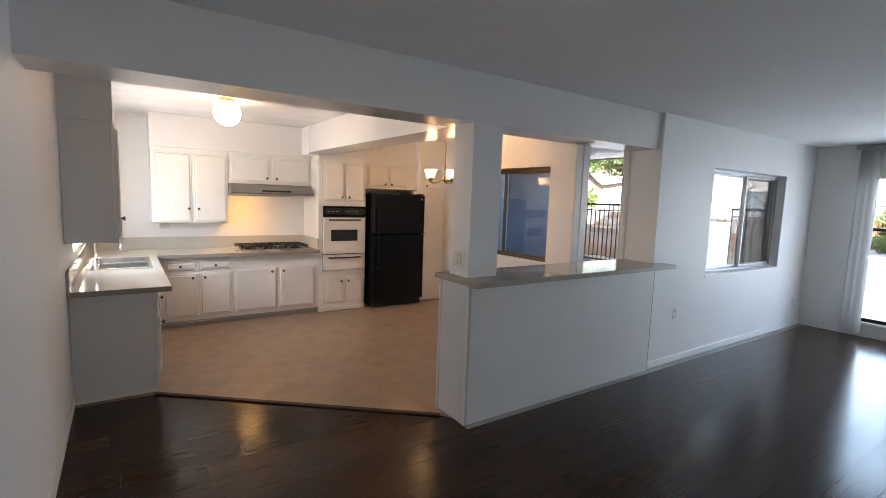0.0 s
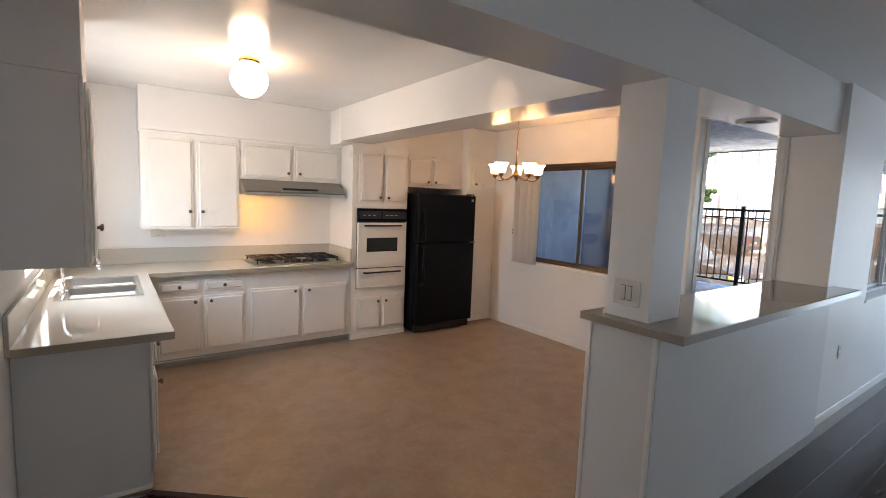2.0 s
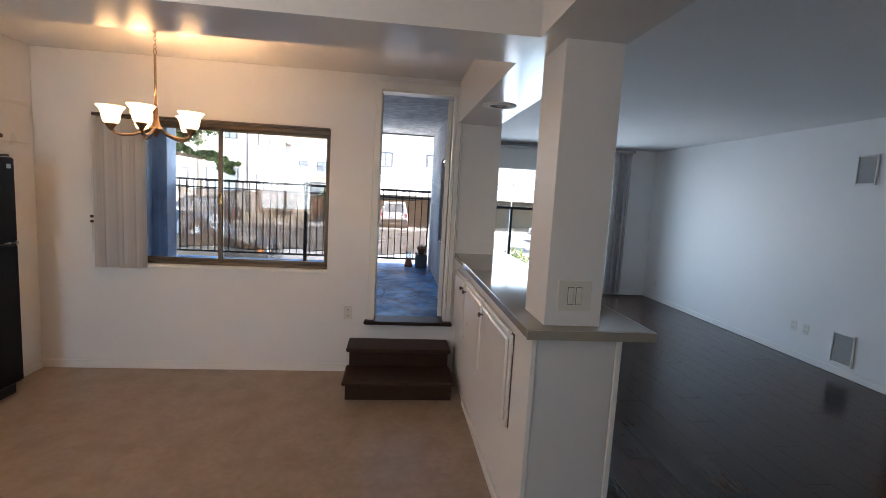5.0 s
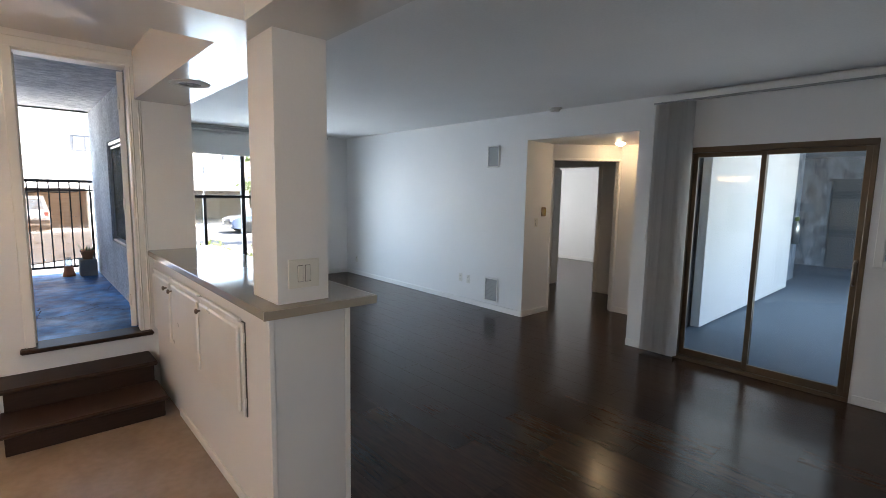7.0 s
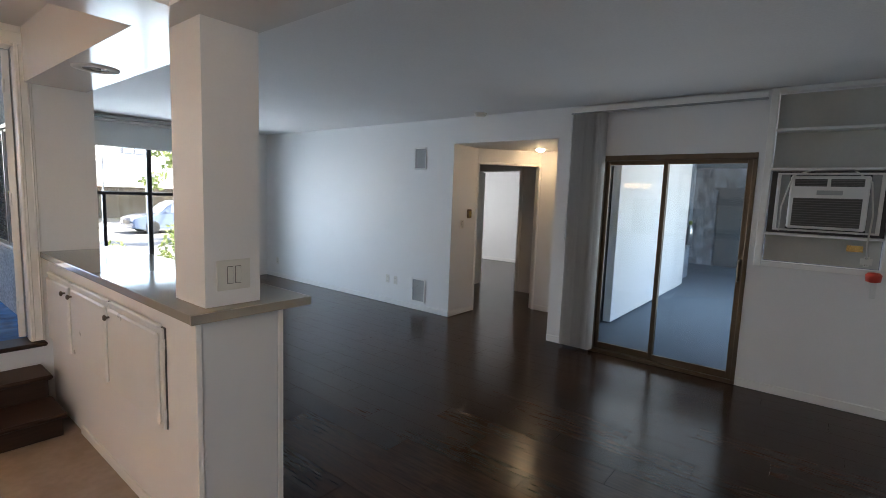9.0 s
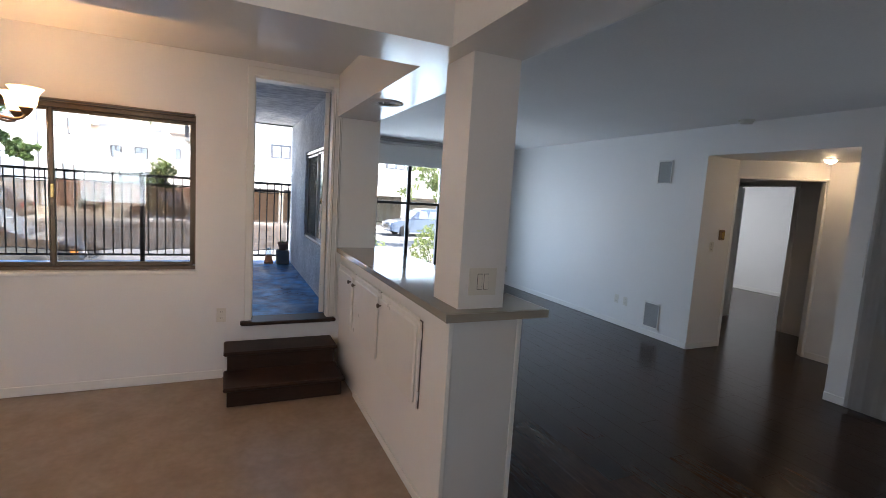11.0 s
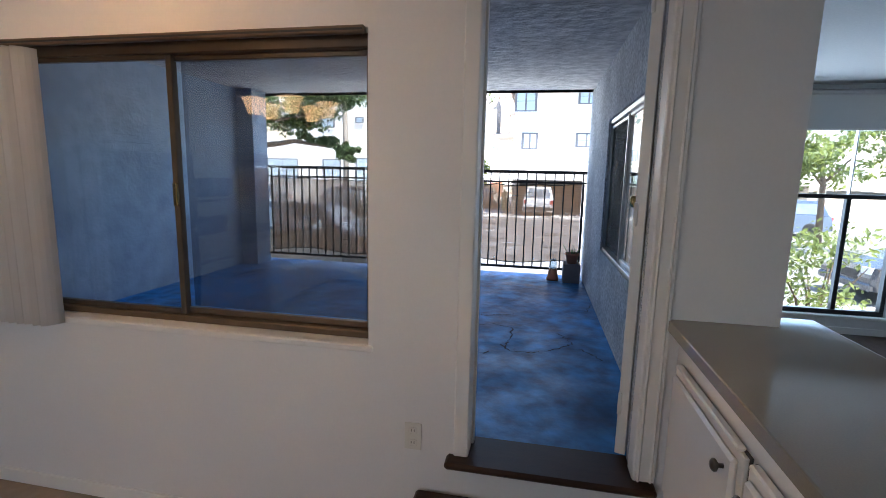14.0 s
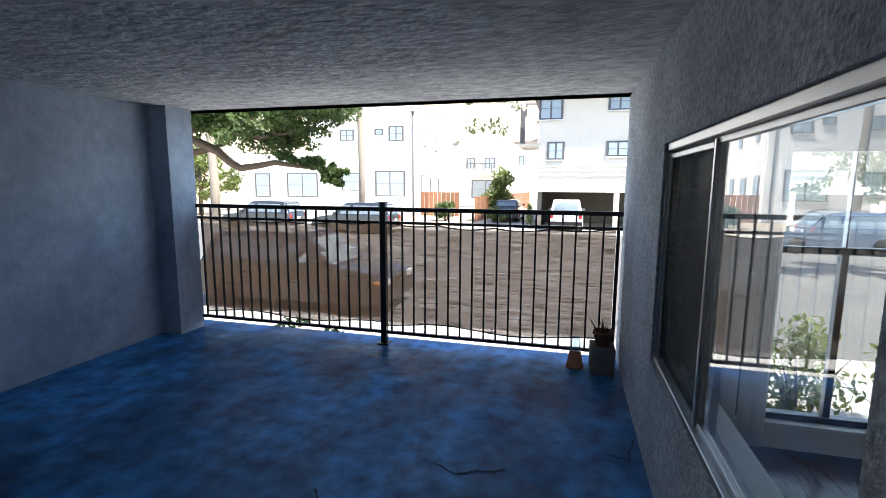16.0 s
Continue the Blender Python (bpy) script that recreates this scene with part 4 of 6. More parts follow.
def blind_stack(name, face, u0, u1, z0, z1, n, label, d0=0.03, depth=0.085, angle=72):
    """Vertical blind vanes drawn together under a head rail."""
    b = thing(name, face.at((u0 + u1) / 2, 0.06, z0), label, "blinds")
    for i in range(n):
        u = u0 + (i + 0.5) * (u1 - u0) / n
        bm = bmesh.new()
        a = radians(angle + 10 * math.sin(i * 2.3))
        k = 5
        rows = []
        for z in (z0, z1):
            row = []
            for j in range(k):
                s = (j / (k - 1) - 0.5) * depth
                bow = 0.008 * (1 - (2 * j / (k - 1) - 1) ** 2)
                row.append(bm.verts.new(face.at(u + s * math.cos(a) - bow * math.sin(a), d0 + depth / 2 + s * math.sin(a) + bow * math.cos(a), z)))
            rows.append(row)
        for j in range(k - 1):
            bm.faces.new((rows[0][j], rows[0][j + 1], rows[1][j + 1], rows[1][j]))
        bmesh.ops.solidify(bm, geom=list(bm.faces), thickness=0.0012)
        part("vane", bm, blind_mat, b)
    return b


vb = blind_stack("vertical_blind", fe, 5.34, 5.70, 0.875, 2.06, 8, "grey vertical blind vanes drawn to one side", 0.012, 0.085, 58)
fe.box("head_rail", 3.895, 5.74, 0.004, 0.030, 2.074, 2.102, bronze_frame, vb, 0.004)
fe.box("rail_groove", 3.90, 5.735, 0.0295, 0.0315, 2.084, 2.092, black_frame, vb)
rod("wand", [fe.at(5.735, 0.05, 2.06), fe.at(5.74, 0.05, 1.0)], 0.004, trim_paint, vb)
for z in (1.28, 1.24):
    turned("cord_weight", [(0.0001, -0.012), (0.012, -0.008), (0.012, 0.008), (0.0001, 0.012)], fe.at(5.74, 0.05, z), black_plastic, vb, 10)

# patio door, open outwards
d1 = thing("door_1", (KX + 0.07, 3.19, 0.45), "white painted frame of the open patio door", "door frame", "", "structure")
box("jamb", KX - 0.004, 4.510, 3.474, 3.512, 0.478, 2.46, trim_paint, d1, 0.003)
box("rebate", 4.511, 4.552, 3.514, 3.526, 0.478, 2.46, black_iron, d1, 0.0, "dark weathered door rebate")
box("outer_trim", 4.553, 4.602, 3.520, 3.585, 0.478, 2.46, trim_paint, d1, 0.004, "chipped white outer door trim")
box("outer_trim", 4.492, 4.552, 3.530, 3.585, 0.478, 2.46, trim_paint, d1, 0.004)
box("deadbolt_strike", 4.514, 4.546, 3.5105, 3.5135, 1.600, 1.712, brass, d1, 0.002, "brass deadbolt strike plate")
box("strike_hole", 4.518, 4.540, 3.5095, 3.5103, 1.630, 1.682, black_iron, d1)
for z in (1.614, 1.698):
    turned("screw", [(0.0001, 0.0), (0.006, 0.0), (0.005, 0.0015), (0.0001, 0.002)], (0, 0, 0), nickel, d1, 10, Face("y-", 3.5105).turn(4.530, 0, z))
box("jamb", KX - 0.004, KX + 0.075, 2.8455, 2.862, 0.478, 2.46, trim_paint, d1, 0.003)
box("reveal", KX + 0.078, KX + 0.142, 2.8455, 2.856, 0.478, 2.46, stucco_rough, d1, 0.0, "rough grey stucco reveal")
box("head", KX - 0.004, KX + 0.144, 2.862, 3.474, 2.44, 2.458, trim_paint, d1, 0.003)
box("stop", KX + 0.09, KX + 0.12, 3.464, 3.475, 0.478, 2.44, trim_paint, d1, 0.003)
fe.box("casing", 3.474, 3.532, 0.001, 0.018, 0.48, 2.50, trim_paint, d1, 0.005)
fe.box("casing", 2.781, 2.862, 0.001, 0.018, 0.48, 2.50, trim_paint, d1, 0.005)
for u in (2.795, 2.838):
    fe.box("bead", u, u + 0.011, 0.017, 0.027, 0.48, 2.45, trim_paint, d1, 0.005)
fe.box("casing", 2.781, 3.532, 0.002, 0.020, 2.455, 2.525, trim_paint, d1, 0.005)
box("sill", KX - 0.07, KX + 0.16, 2.783, 3.56, 0.448, 0.478, dark_wood, d1, 0.010, "dark brown wooden door sill")
leaf_m = Matrix.Translation((4.480, 2.900, 0)) @ pose(0, 0, 0, 0, 0, -16.0)
dl = thing("patio_door", (KX + 0.15, 2.862, 0.478), "white painted patio door standing open outwards", "door")
bm = bmesh.new()
add_box(bm, 0.0, 0.55, -0.04, 0.0, 0.485, 2.435, 0.003, leaf_m)
part("leaf", bm, trim_paint, dl)
KZ = 1.478
for side in (1, -1):
    y0 = 0.0 if side == 1 else -0.04
    mk = leaf_m @ Matrix.Translation((0.485, y0, KZ - 0.002)) @ pose(0, 0, 0, -90 * side)
    kb = turned("door_knob", [(0.033, 0), (0.033, 0.006), (0.014, 0.012), (0.012, 0.03), (0.026, 0.042), (0.029, 0.055), (0.022, 0.066), (0.0001, 0.068)], (0, 0, 0), brass, dl, 20, mk, "worn brass door knob")
    md = leaf_m @ Matrix.Translation((0.488, y0, KZ + 0.215)) @ pose(0, 0, 0, -90 * side)
    turned("deadbolt", [(0.028, 0), (0.028, 0.008), (0.012, 0.011), (0.010, 0.025), (0.0001, 0.026)], (0, 0, 0), brass if side == 1 else knob_mat, dl, 16, md, "brass deadbolt")
bm = bmesh.new()
add_box(bm, 0.46, 0.50, 0.0, 0.014, KZ + 0.085, KZ + 0.115, 0.003, leaf_m)
add_box(bm, 0.472, 0.486, 0.014, 0.03, KZ + 0.07, KZ + 0.10, 0.003, leaf_m)
part("chain_latch", bm, black_iron, dl, "black door latch")
for z in (0.70, 1.45, 2.2):
    bm = bmesh.new()
    add_box(bm, -0.012, 0.006, -0.012, 0.002, z - 0.045, z + 0.045, 0.003, leaf_m)
    part("hinge", bm, trim_paint, dl)

# two dark steps up to the door
st = thing("door_steps", (3.95, 3.24, 0.0), "dark brown two-tread wooden steps to the patio door", "steps")
for n, x0, z0, z1 in (("riser", 3.735, 0.004, 0.126), ("riser", 4.05, 0.158, 0.284)):
    box(n, x0, KX - 0.014, 2.835, 3.655, z0, z1, dark_wood, st, 0.003)
for x0, z in ((3.695, 0.126), (4.010, 0.284)):
    box("tread", x0, KX - 0.014 if z > 0.2 else 4.075, 2.815, 3.68, z, z + 0.032, dark_wood, st, 0.010)
outlet(fe, 3.70, 0.535)

# chandelier
HX, HY, HZ = 3.41, 4.84, 1.86
ch = thing("chandelier", (HX, HY, HZ), "lit five-arm brushed bronze chandelier with bell glass shades", "chandelier")
turned("hub", [(0.0001, 0), (0.008, 0.004), (0.012, 0.018), (0.035, 0.045), (0.038, 0.06), (0.025, 0.075), (0.018, 0.10), (0.012, 0.17), (0.009, 0.20)], (HX, HY, HZ), nickel, ch, 16)
rod("stem", [(HX, HY, HZ + 0.19), (HX, HY, HZ + 0.50)], 0.008, nickel, ch)
bm = bmesh.new()
ringv = [(HX + 0.017 * math.cos(a), HY, HZ + 0.517 + 0.017 * math.sin(a)) for a in [2 * math.pi * i / 14 for i in range(15)]]
tube(bm, ringv, 0.0035, 6)
part("ring", bm, nickel, ch, smooth=True)
z = HZ + 0.535
i = 0
while z < CEIL - 0.03:
    bm = bmesh.new()
    lk = [(HX + (0.008 * math.cos(a) if i % 2 else 0), HY + (0 if i % 2 else 0.008 * math.cos(a)), z + 0.012 + 0.015 * math.sin(a)) for a in [2 * math.pi * k / 10 for k in range(11)]]
    tube(bm, lk, 0.002, 5)
    part("chain_link", bm, nickel, ch, smooth=True)
    z += 0.024
    i += 1
turned("canopy", [(0.0001, -0.035), (0.012, -0.03), (0.05, -0.012), (0.06, 0)], (HX, HY, CEIL), nickel, ch, 20)
for k in range(5):
    a = radians(72 * k + 43)
    c, s = math.cos(a), math.sin(a)
    arm = [(0.03, 0.05), (0.07, 0.026), (0.12, 0.006), (0.175, -0.002), (0.215, 0.008), (0.230, 0.033)]
    ar = rod("arm", [(HX + r * c, HY + r * s, HZ + h) for r, h in arm], 0.008, nickel, ch)
    px, py = HX + 0.230 * c, HY + 0.230 * s
    turned("cup", [(0.0001, -0.018), (0.008, -0.012), (0.018, 0.002), (0.03, 0.022), (0.031, 0.03)], (px, py, HZ + 0.033), nickel, ar, 16)
    bm = bmesh.new()
    pr = [(0.026, 0.026), (0.038, 0.032), (0.046, 0.050), (0.050, 0.075), (0.055, 0.100), (0.070, 0.121), (0.076, 0.128)]
    lathe(bm, pr + [(r - 0.004, h + 0.001) for r, h in pr[::-1]], (px, py, HZ + 0.033), 22)
    part("shade", bm, lamp_shade_mat, ar, "lit frosted bell glass shade", smooth=True)
    turned("bulb", [(0.0001, 0.04), (0.012, 0.045), (0.022, 0.075), (0.020, 0.095), (0.0001, 0.108)], (px, py, HZ + 0.033), bulb_mat, ar, 12)

gl = thing("globe_light", (0.84, 4.90, CEIL), "lit white glass globe ceiling light with brass collar", "ceiling light")
turned("collar", [(0.07, 0), (0.075, -0.02), (0.062, -0.03), (0.058, -0.05)], (0.84, 4.90, CEIL), brass, gl, 24)
turned("globe", [(0.0001, -0.125)] + [(0.125 * math.sin(a), -0.125 * math.cos(a)) for a in [math.pi * i / 16 for i in range(1, 15)]], (0.84, 4.90, CEIL - 0.140), globe_mat, gl, 28, label="glowing white globe")

# kitchen sink window (daylight over the sink)
w4 = thing("window_4", (WX - 0.07, 5.35, 1.1), "aluminium kitchen window over the sink", "window", "", "structure")
for b in ((4.85, 4.89, 1.1, 2.05), (5.81, 5.85, 1.1, 2.05), (4.89, 5.81, 1.1, 1.14), (4.89, 5.81, 2.01, 2.05), (5.33, 5.37, 1.14, 2.01)):
    box("frame_bar", WX - 0.11, WX - 0.06, b[0], b[1], b[2], b[3], alu_frame, w4, 0.003)
pane = box("pane", WX - 0.088, WX - 0.084, 4.88, 5.82, 1.13, 2.02, window_glass, w4)
pane.visible_shadow = False

# ---- living room ----
w2 = thing("window_2", (6.3, 2.55, PZ0), "brown aluminium sliding window between living room and patio", "window", "", "structure")
fo2 = Face("y+", 2.535)
for n, u0, u1, z0, z1 in (("head_track", PX0, PX1, 2.07, 2.11), ("sill_track", PX0, PX1, 0.91, 0.94), ("side_frame", PX0, PX0 + 0.022, 0.94, 2.07), ("side_frame", PX1 - 0.022, PX1, 0.94, 2.07)):
    fo2.box(n, u0, u1, 0.0, 0.10, z0, z1, alu_frame, w2, 0.004)
for u0, u1, d, inner in ((PX0 + 0.022, 6.45, 0.05, False), (6.39, PX1 - 0.022, 0.015, True)):
    for n, a, b, z0, z1 in (("sash_stile", u0, u0 + 0.026, 0.94, 2.07), ("sash_stile", u1 - 0.026, u1, 0.94, 2.07), ("sash_rail", u0 + 0.026, u1 - 0.026, 0.94, 0.968), ("sash_rail", u0 + 0.026, u1 - 0.026, 2.045, 2.07)):
        fo2.box(n, a, b, d, d + 0.025, z0, z1, alu_frame, w2, 0.003)
    pane = fo2.box("pane", u0 + 0.022, u1 - 0.022, d + 0.010, d + 0.014, 0.965, 2.048, window_glass, w2)
    pane.visible_shadow = False
scr = fo2.box("insect_screen", 6.46, PX1 - 0.05, 0.070, 0.074, 0.97, 2.04, insect_mesh, w2, label="dark insect screen")
for b in ((6.435, 6.46, 0.945, 2.065), (PX1 - 0.05, PX1 - 0.03, 0.945, 2.065)):
    fo2.box("screen_stile", b[0], b[1], 0.066, 0.085, b[2], b[3], alu_frame, w2, 0.003)
fo2.box("screen_top_rail", 6.46, PX1 - 0.05, 0.066, 0.085, 2.03, 2.055, alu_frame, w2, 0.003)
box("window_sill", PX0 - 0.02, PX1 + 0.02, WY0 - 0.012, 2.535, 0.885, 0.909, trim_paint, w2, 0.004)

# large east window
w3 = thing("window_3", (EX + 0.06, 0.75, 0.20), "large black-framed window with four bays", "window", "", "structure")
fE = Face("x-", EX + 0.11)
Y = [-0.38, 0.09, 0.69, 1.29, 1.88]
for n, u0, u1, z0, z1 in (("head", -0.38, 1.88, 2.36, 2.40), ("sill_bar", -0.38, 1.88, 0.20, 0.25), ("transom", -0.34, 1.84, 1.43, 1.475), ("side_frame", -0.38, -0.34, 0.25, 2.36), ("side_frame", 1.84, 1.88, 0.25, 2.36)):
    fE.box(n, u0, u1, 0.0, 0.07, z0, z1, black_frame, w3, 0.004)
for y, w, top in ((0.09, 0.022, False), (0.69, 0.032, True), (1.29, 0.022, False)):
    fE.box("mullion", y - w, y + w, 0.005, 0.065, 0.25, 1.43, black_frame, w3, 0.004)
    w_up = w if top else 0.006
    fE.box("mullion", y - w_up, y + w_up, 0.01, 0.06, 1.475, 2.36, black_frame if top else alu_frame, w3, 0.002)
for a, b in zip(Y, Y[1:]):
    for z0, z1 in ((0.25, 1.43), (1.475, 2.36)):
        pane = fE.box("pane", a + 0.02, b - 0.02, 0.03, 0.034, z0, z1, window_glass, w3)
        pane.visible_shadow = False
box("window_sill", EX - 0.02, EX + 0.04, -0.40, 1.90, 0.165, 0.199, trim_paint, w3, 0.004)
fL = Face("x-", EX)
rs = thing("roller_shade", (EX - 0.03, 0.75, 2.13), "white roller shade pulled partway down the window", "window shade")
fL.box("cloth", -0.36, 1.86, 0.020, 0.023, 2.13, 2.47, shade_mat, rs)
fL.box("hem_bar", -0.36, 1.86, 0.015, 0.028, 2.115, 2.135, trim_paint, rs, 0.003)
rod("roller", [fL.at(-0.36, 0.05, 2.49), fL.at(1.86, 0.05, 2.49)], 0.028, shade_mat, rs, 12)
for u in (-0.37, 1.86):
    fL.box("bracket", u, u + 0.01, 0.0, 0.08, 2.45, 2.53, alu_frame, rs)
vb1 = blind_stack("vertical_blind", fL, -0.74, -0.40, 0.05, 2.49, 10, "grey vertical blind vanes drawn beside the window", 0.06, 0.09, 70)
fL.box("head_rail", -0.78, 1.98, 0.085, 0.13, 2.50, 2.545, grille_mat, vb1, 0.004)
rod("wand", [fL.at(-0.46, 0.15, 2.48), fL.at(-0.46, 0.15, 1.2)], 0.004, trim_paint, vb1)
vb2 = blind_stack("vertical_blind", fL, 1.73, 1.91, 0.05, 2.49, 7, "off-white vertical blind vanes drawn to the corner", 0.06, 0.09, 50)
rod("wand", [fL.at(1.90, 0.15, 2.48), fL.at(1.90, 0.15, 1.2)], 0.004, trim_paint, vb2)

# south wall: sliding glass door, blinds, air conditioner
fS = Face("y+", SY)
fSi = Face("y+", SY - 0.10)
w5 = thing("door_2", (1.27, SY - 0.06, 0), "bronze aluminium sliding glass door, closed", "sliding door", "", "structure")
for n, u0, u1, z0, z1 in (("head_track", SX0, SX1, 2.00, 2.05), ("sill_track", SX0, SX1, 0.0, 0.035), ("side_frame", SX0, SX0 + 0.035, 0.035, 2.00), ("side_frame", SX1 - 0.035, SX1, 0.035, 2.00)):
    fSi.box(n, u0, u1, 0.0, 0.105, z0, z1, bronze_frame, w5, 0.004)
for u0, u1, d in ((SX0 + 0.035, 1.365, 0.055), (1.325, SX1 - 0.035, 0.015)):
    for n, a, b, z0, z1 in (("sash_stile", u0, u0 + 0.04, 0.035, 2.00), ("sash_stile", u1 - 0.04, u1, 0.035, 2.00), ("sash_rail", u0 + 0.04, u1 - 0.04, 0.035, 0.10), ("sash_rail", u0 + 0.04, u1 - 0.04, 1.96, 2.00)):
        fSi.box(n, a, b, d, d + 0.03, z0, z1, bronze_frame, w5, 0.003)
    pane = fSi.box("pane", u0 + 0.035, u1 - 0.035, d + 0.012, d + 0.017, 0.095, 1.965, slider_glass, w5)
    pane.visible_shadow = False
rod("pull_handle", [fSi.at(0.67, 0.085, 0.93), fSi.at(0.67, 0.125, 0.95), fSi.at(0.67, 0.125, 1.10), fSi.at(0.67, 0.085, 1.12)], 0.012, bronze_frame, w5, 8, label="bronze door pull")
vb3 = blind_stack("vertical_blind", fS, 1.92, 2.25, 0.03, 2.47, 10, "grey vertical blind vanes drawn open beside the sliding door", 0.02, 0.09, 60)
fS.box("head_rail", 0.585, 2.29, 0.03, 0.08, 2.49, 2.54, trim_paint, vb3, 0.004)
fS.box("head_track", 0.585, 2.29, 0.04, 0.07, 2.475, 2.49, grille_mat, vb3)
rod("wand", [fS.at(2.26, 0.10, 2.47), fS.at(2.265, 0.10, 1.15)], 0.004, trim_paint, vb3)

nc = thing("wall_niche", (0.13, SY, 1.09), "white framed wall niche with shelves round an air conditioner", "niche")
for n, u0, u1, z0, z1 in (("side_trim", -0.30, -0.235, 1.09, 2.565), ("side_trim", 0.515, 0.57, 1.09, 2.565), ("bottom_trim", -0.235, 0.515, 1.09, 1.14), ("top_trim", -0.235, 0.515, 2.53, 2.565)):
    fS.box(n, u0, u1, 0.001, 0.022, z0, z1, trim_paint, nc, 0.004)
for z in (1.36, 1.895, 2.215):
    fS.box("shelf", -0.235, 0.515, -0.13, 0.010, z, z + 0.022, trim_paint, nc, 0.003)
fS.box("back_panel", -0.235, 0.515, -0.148, -0.132, 1.135, 2.535, niche_panel, nc)
ac = thing("air_conditioner", (0.12, SY, 1.385), "grey-white window air conditioner mounted through the wall", "air conditioner")
fS.box("surround", -0.23, 0.505, -0.11, 0.010, 1.385, 1.888, black_plastic, ac)
for n, u0, u1, z0, z1 in (("sleeve_side", -0.20, -0.175, 1.42, 1.86), ("sleeve_side", 0.44, 0.465, 1.42, 1.86), ("sleeve_top", -0.20, 0.465, 1.86, 1.875), ("sleeve_bottom", -0.20, 0.465, 1.405, 1.42)):
    fS.box(n, u0, u1, 0.008, 0.03, z0, z1, ac_white, ac, 0.003)
fS.box("filler", -0.175, -0.12, 0.008, 0.018, 1.42, 1.86, grille_mat, ac)
fS.box("filler", 0.38, 0.44, 0.008, 0.018, 1.42, 1.86, grille_mat, ac)
body = fS.box("front", -0.115, 0.375, 0.008, 0.07, 1.43, 1.85, ac_white, ac, 0.012)
fS.box("intake", -0.08, 0.345, 0.066, 0.072, 1.45, 1.675, ac_dark, body, 0.003)
for i in range(11):
    z = 1.462 + i * 0.019
    fS.box("louvre", -0.078, 0.343, 0.070, 0.076, z, z + 0.005, niche_dark, body)
for u0, u1 in ((-0.08, 0.12), (0.14, 0.345)):
    fS.box("outlet_grille", u0, u1, 0.066, 0.072, 1.765, 1.825, ac_dark, body, 0.003)
    for i in range(4):
        fS.box("louvre", u0 + 0.004, u1 - 0.004, 0.070, 0.076, 1.772 + i * 0.013, 1.776 + i * 0.013, niche_dark, body)
fS.box("control_flap", 0.04, 0.20, 0.068, 0.076, 1.70, 1.735, grille_mat, body, 0.003)
rod("power_cord", [fS.at(*p) for p in ((0.42, 0.035, 1.40), (0.42, 0.045, 1.60), (0.36, 0.08, 1.85), (0.20, 0.085, 1.905), (0.0, 0.085, 1.90), (-0.12, 0.06, 1.80), (-0.15, 0.045, 1.55), (-0.14, 0.03, 1.34), (-0.15, 0.02, 1.22))], 0.006, cord_mat, ac, 6, label="white power cord")
outlet(fS, -0.15, 1.20, 0.07, 0.05, label="ivory outlet in the niche with a plug")
lb = thing("wall_label", (-0.08, SY - 0.13, 1.20), "small yellow paper label stuck in niche", "label")
fS.box("paper", -0.13, -0.03, -0.1315, -0.1300, 1.26, 1.31, brass, lb)
rc = thing("red_cap", (-0.20, SY + 0.03, 1.06), "red plastic plug adapter hanging under the niche", "plug")
turned("cap", [(0.02, 0), (0.045, 0.01), (0.05, 0.06), (0.035, 0.075), (0.0001, 0.08)], (-0.20, SY + 0.05, 1.05), red_plastic, rc, 16)
box("tag", -0.225, -0.185, SY + 0.045, SY + 0.055, 0.93, 1.05, ac_white, rc, 0.003)


def grille(name, face, u0, u1, z0, z1, label, n, slat_mat):
    g = thing(name, face.at((u0 + u1) / 2, 0, z0), label, "vent")
    for nm, a, b, c, d in (("side_rail", u0, u0 + 0.018, z0, z1), ("side_rail", u1 - 0.018, u1, z0, z1), ("end_rail", u0 + 0.018, u1 - 0.018, z0, z0 + 0.018), ("end_rail", u0 + 0.018, u1 - 0.018, z1 - 0.018, z1)):
        face.box(nm, a, b, 0.001, 0.014, c, d, trim_paint, g, 0.003)
    face.box("backing", u0 + 0.018, u1 - 0.018, 0.001, 0.003, z0 + 0.018, z1 - 0.018, slat_mat, g)
    for i in range(n):
        z = z0 + 0.02 + (i + 0.5) * (z1 - z0 - 0.04) / n
        face.box("slat", u0 + 0.018, u1 - 0.018, 0.003, 0.010, z - 0.004, z + 0.003, slat_mat, g)
    return g


grille("wall_vent", fS, 4.32, 4.535, 1.93, 2.22, "grey louvred wall vent with white frame", 14, grille_mat)
grille("wall_vent", fS, 4.275, 4.52, 0.11, 0.44, "grey return air grille low on the wall", 16, grille_mat)
outlet(fS, 5.00, 0.36)
outlet(fS, 4.84, 0.355, label="ivory cable plate beside an outlet")
outlet(fS, 7.85, 0.30)
outlet(Face("y-", WY0), 4.80, 0.54)
outlet(Face("y-", WY0), 7.9, 0.36)
outlet(Face("y-", -2.6), 2.9, 0.30)
outlet(Face("x-", HX1), -1.48, 1.22, 0.07, 0.115, "light_switch", "ivory rocker switch on the hall wall", 1)
outlet(Face("x+", WX), -0.55, 0.36)
sm = thing("smoke_detector", (3.405, -1.13, CEIL), "white round smoke detector on the ceiling", "smoke detector")
turned("base", [(0.075, 0), (0.075, -0.012), (0.065, -0.018)], (3.405, -1.13, CEIL), plate_mat, sm, 24)
turned("cover", [(0.062, -0.018), (0.058, -0.035), (0.03, -0.04), (0.0001, -0.04)], (3.405, -1.13, CEIL), plate_mat, sm, 24)

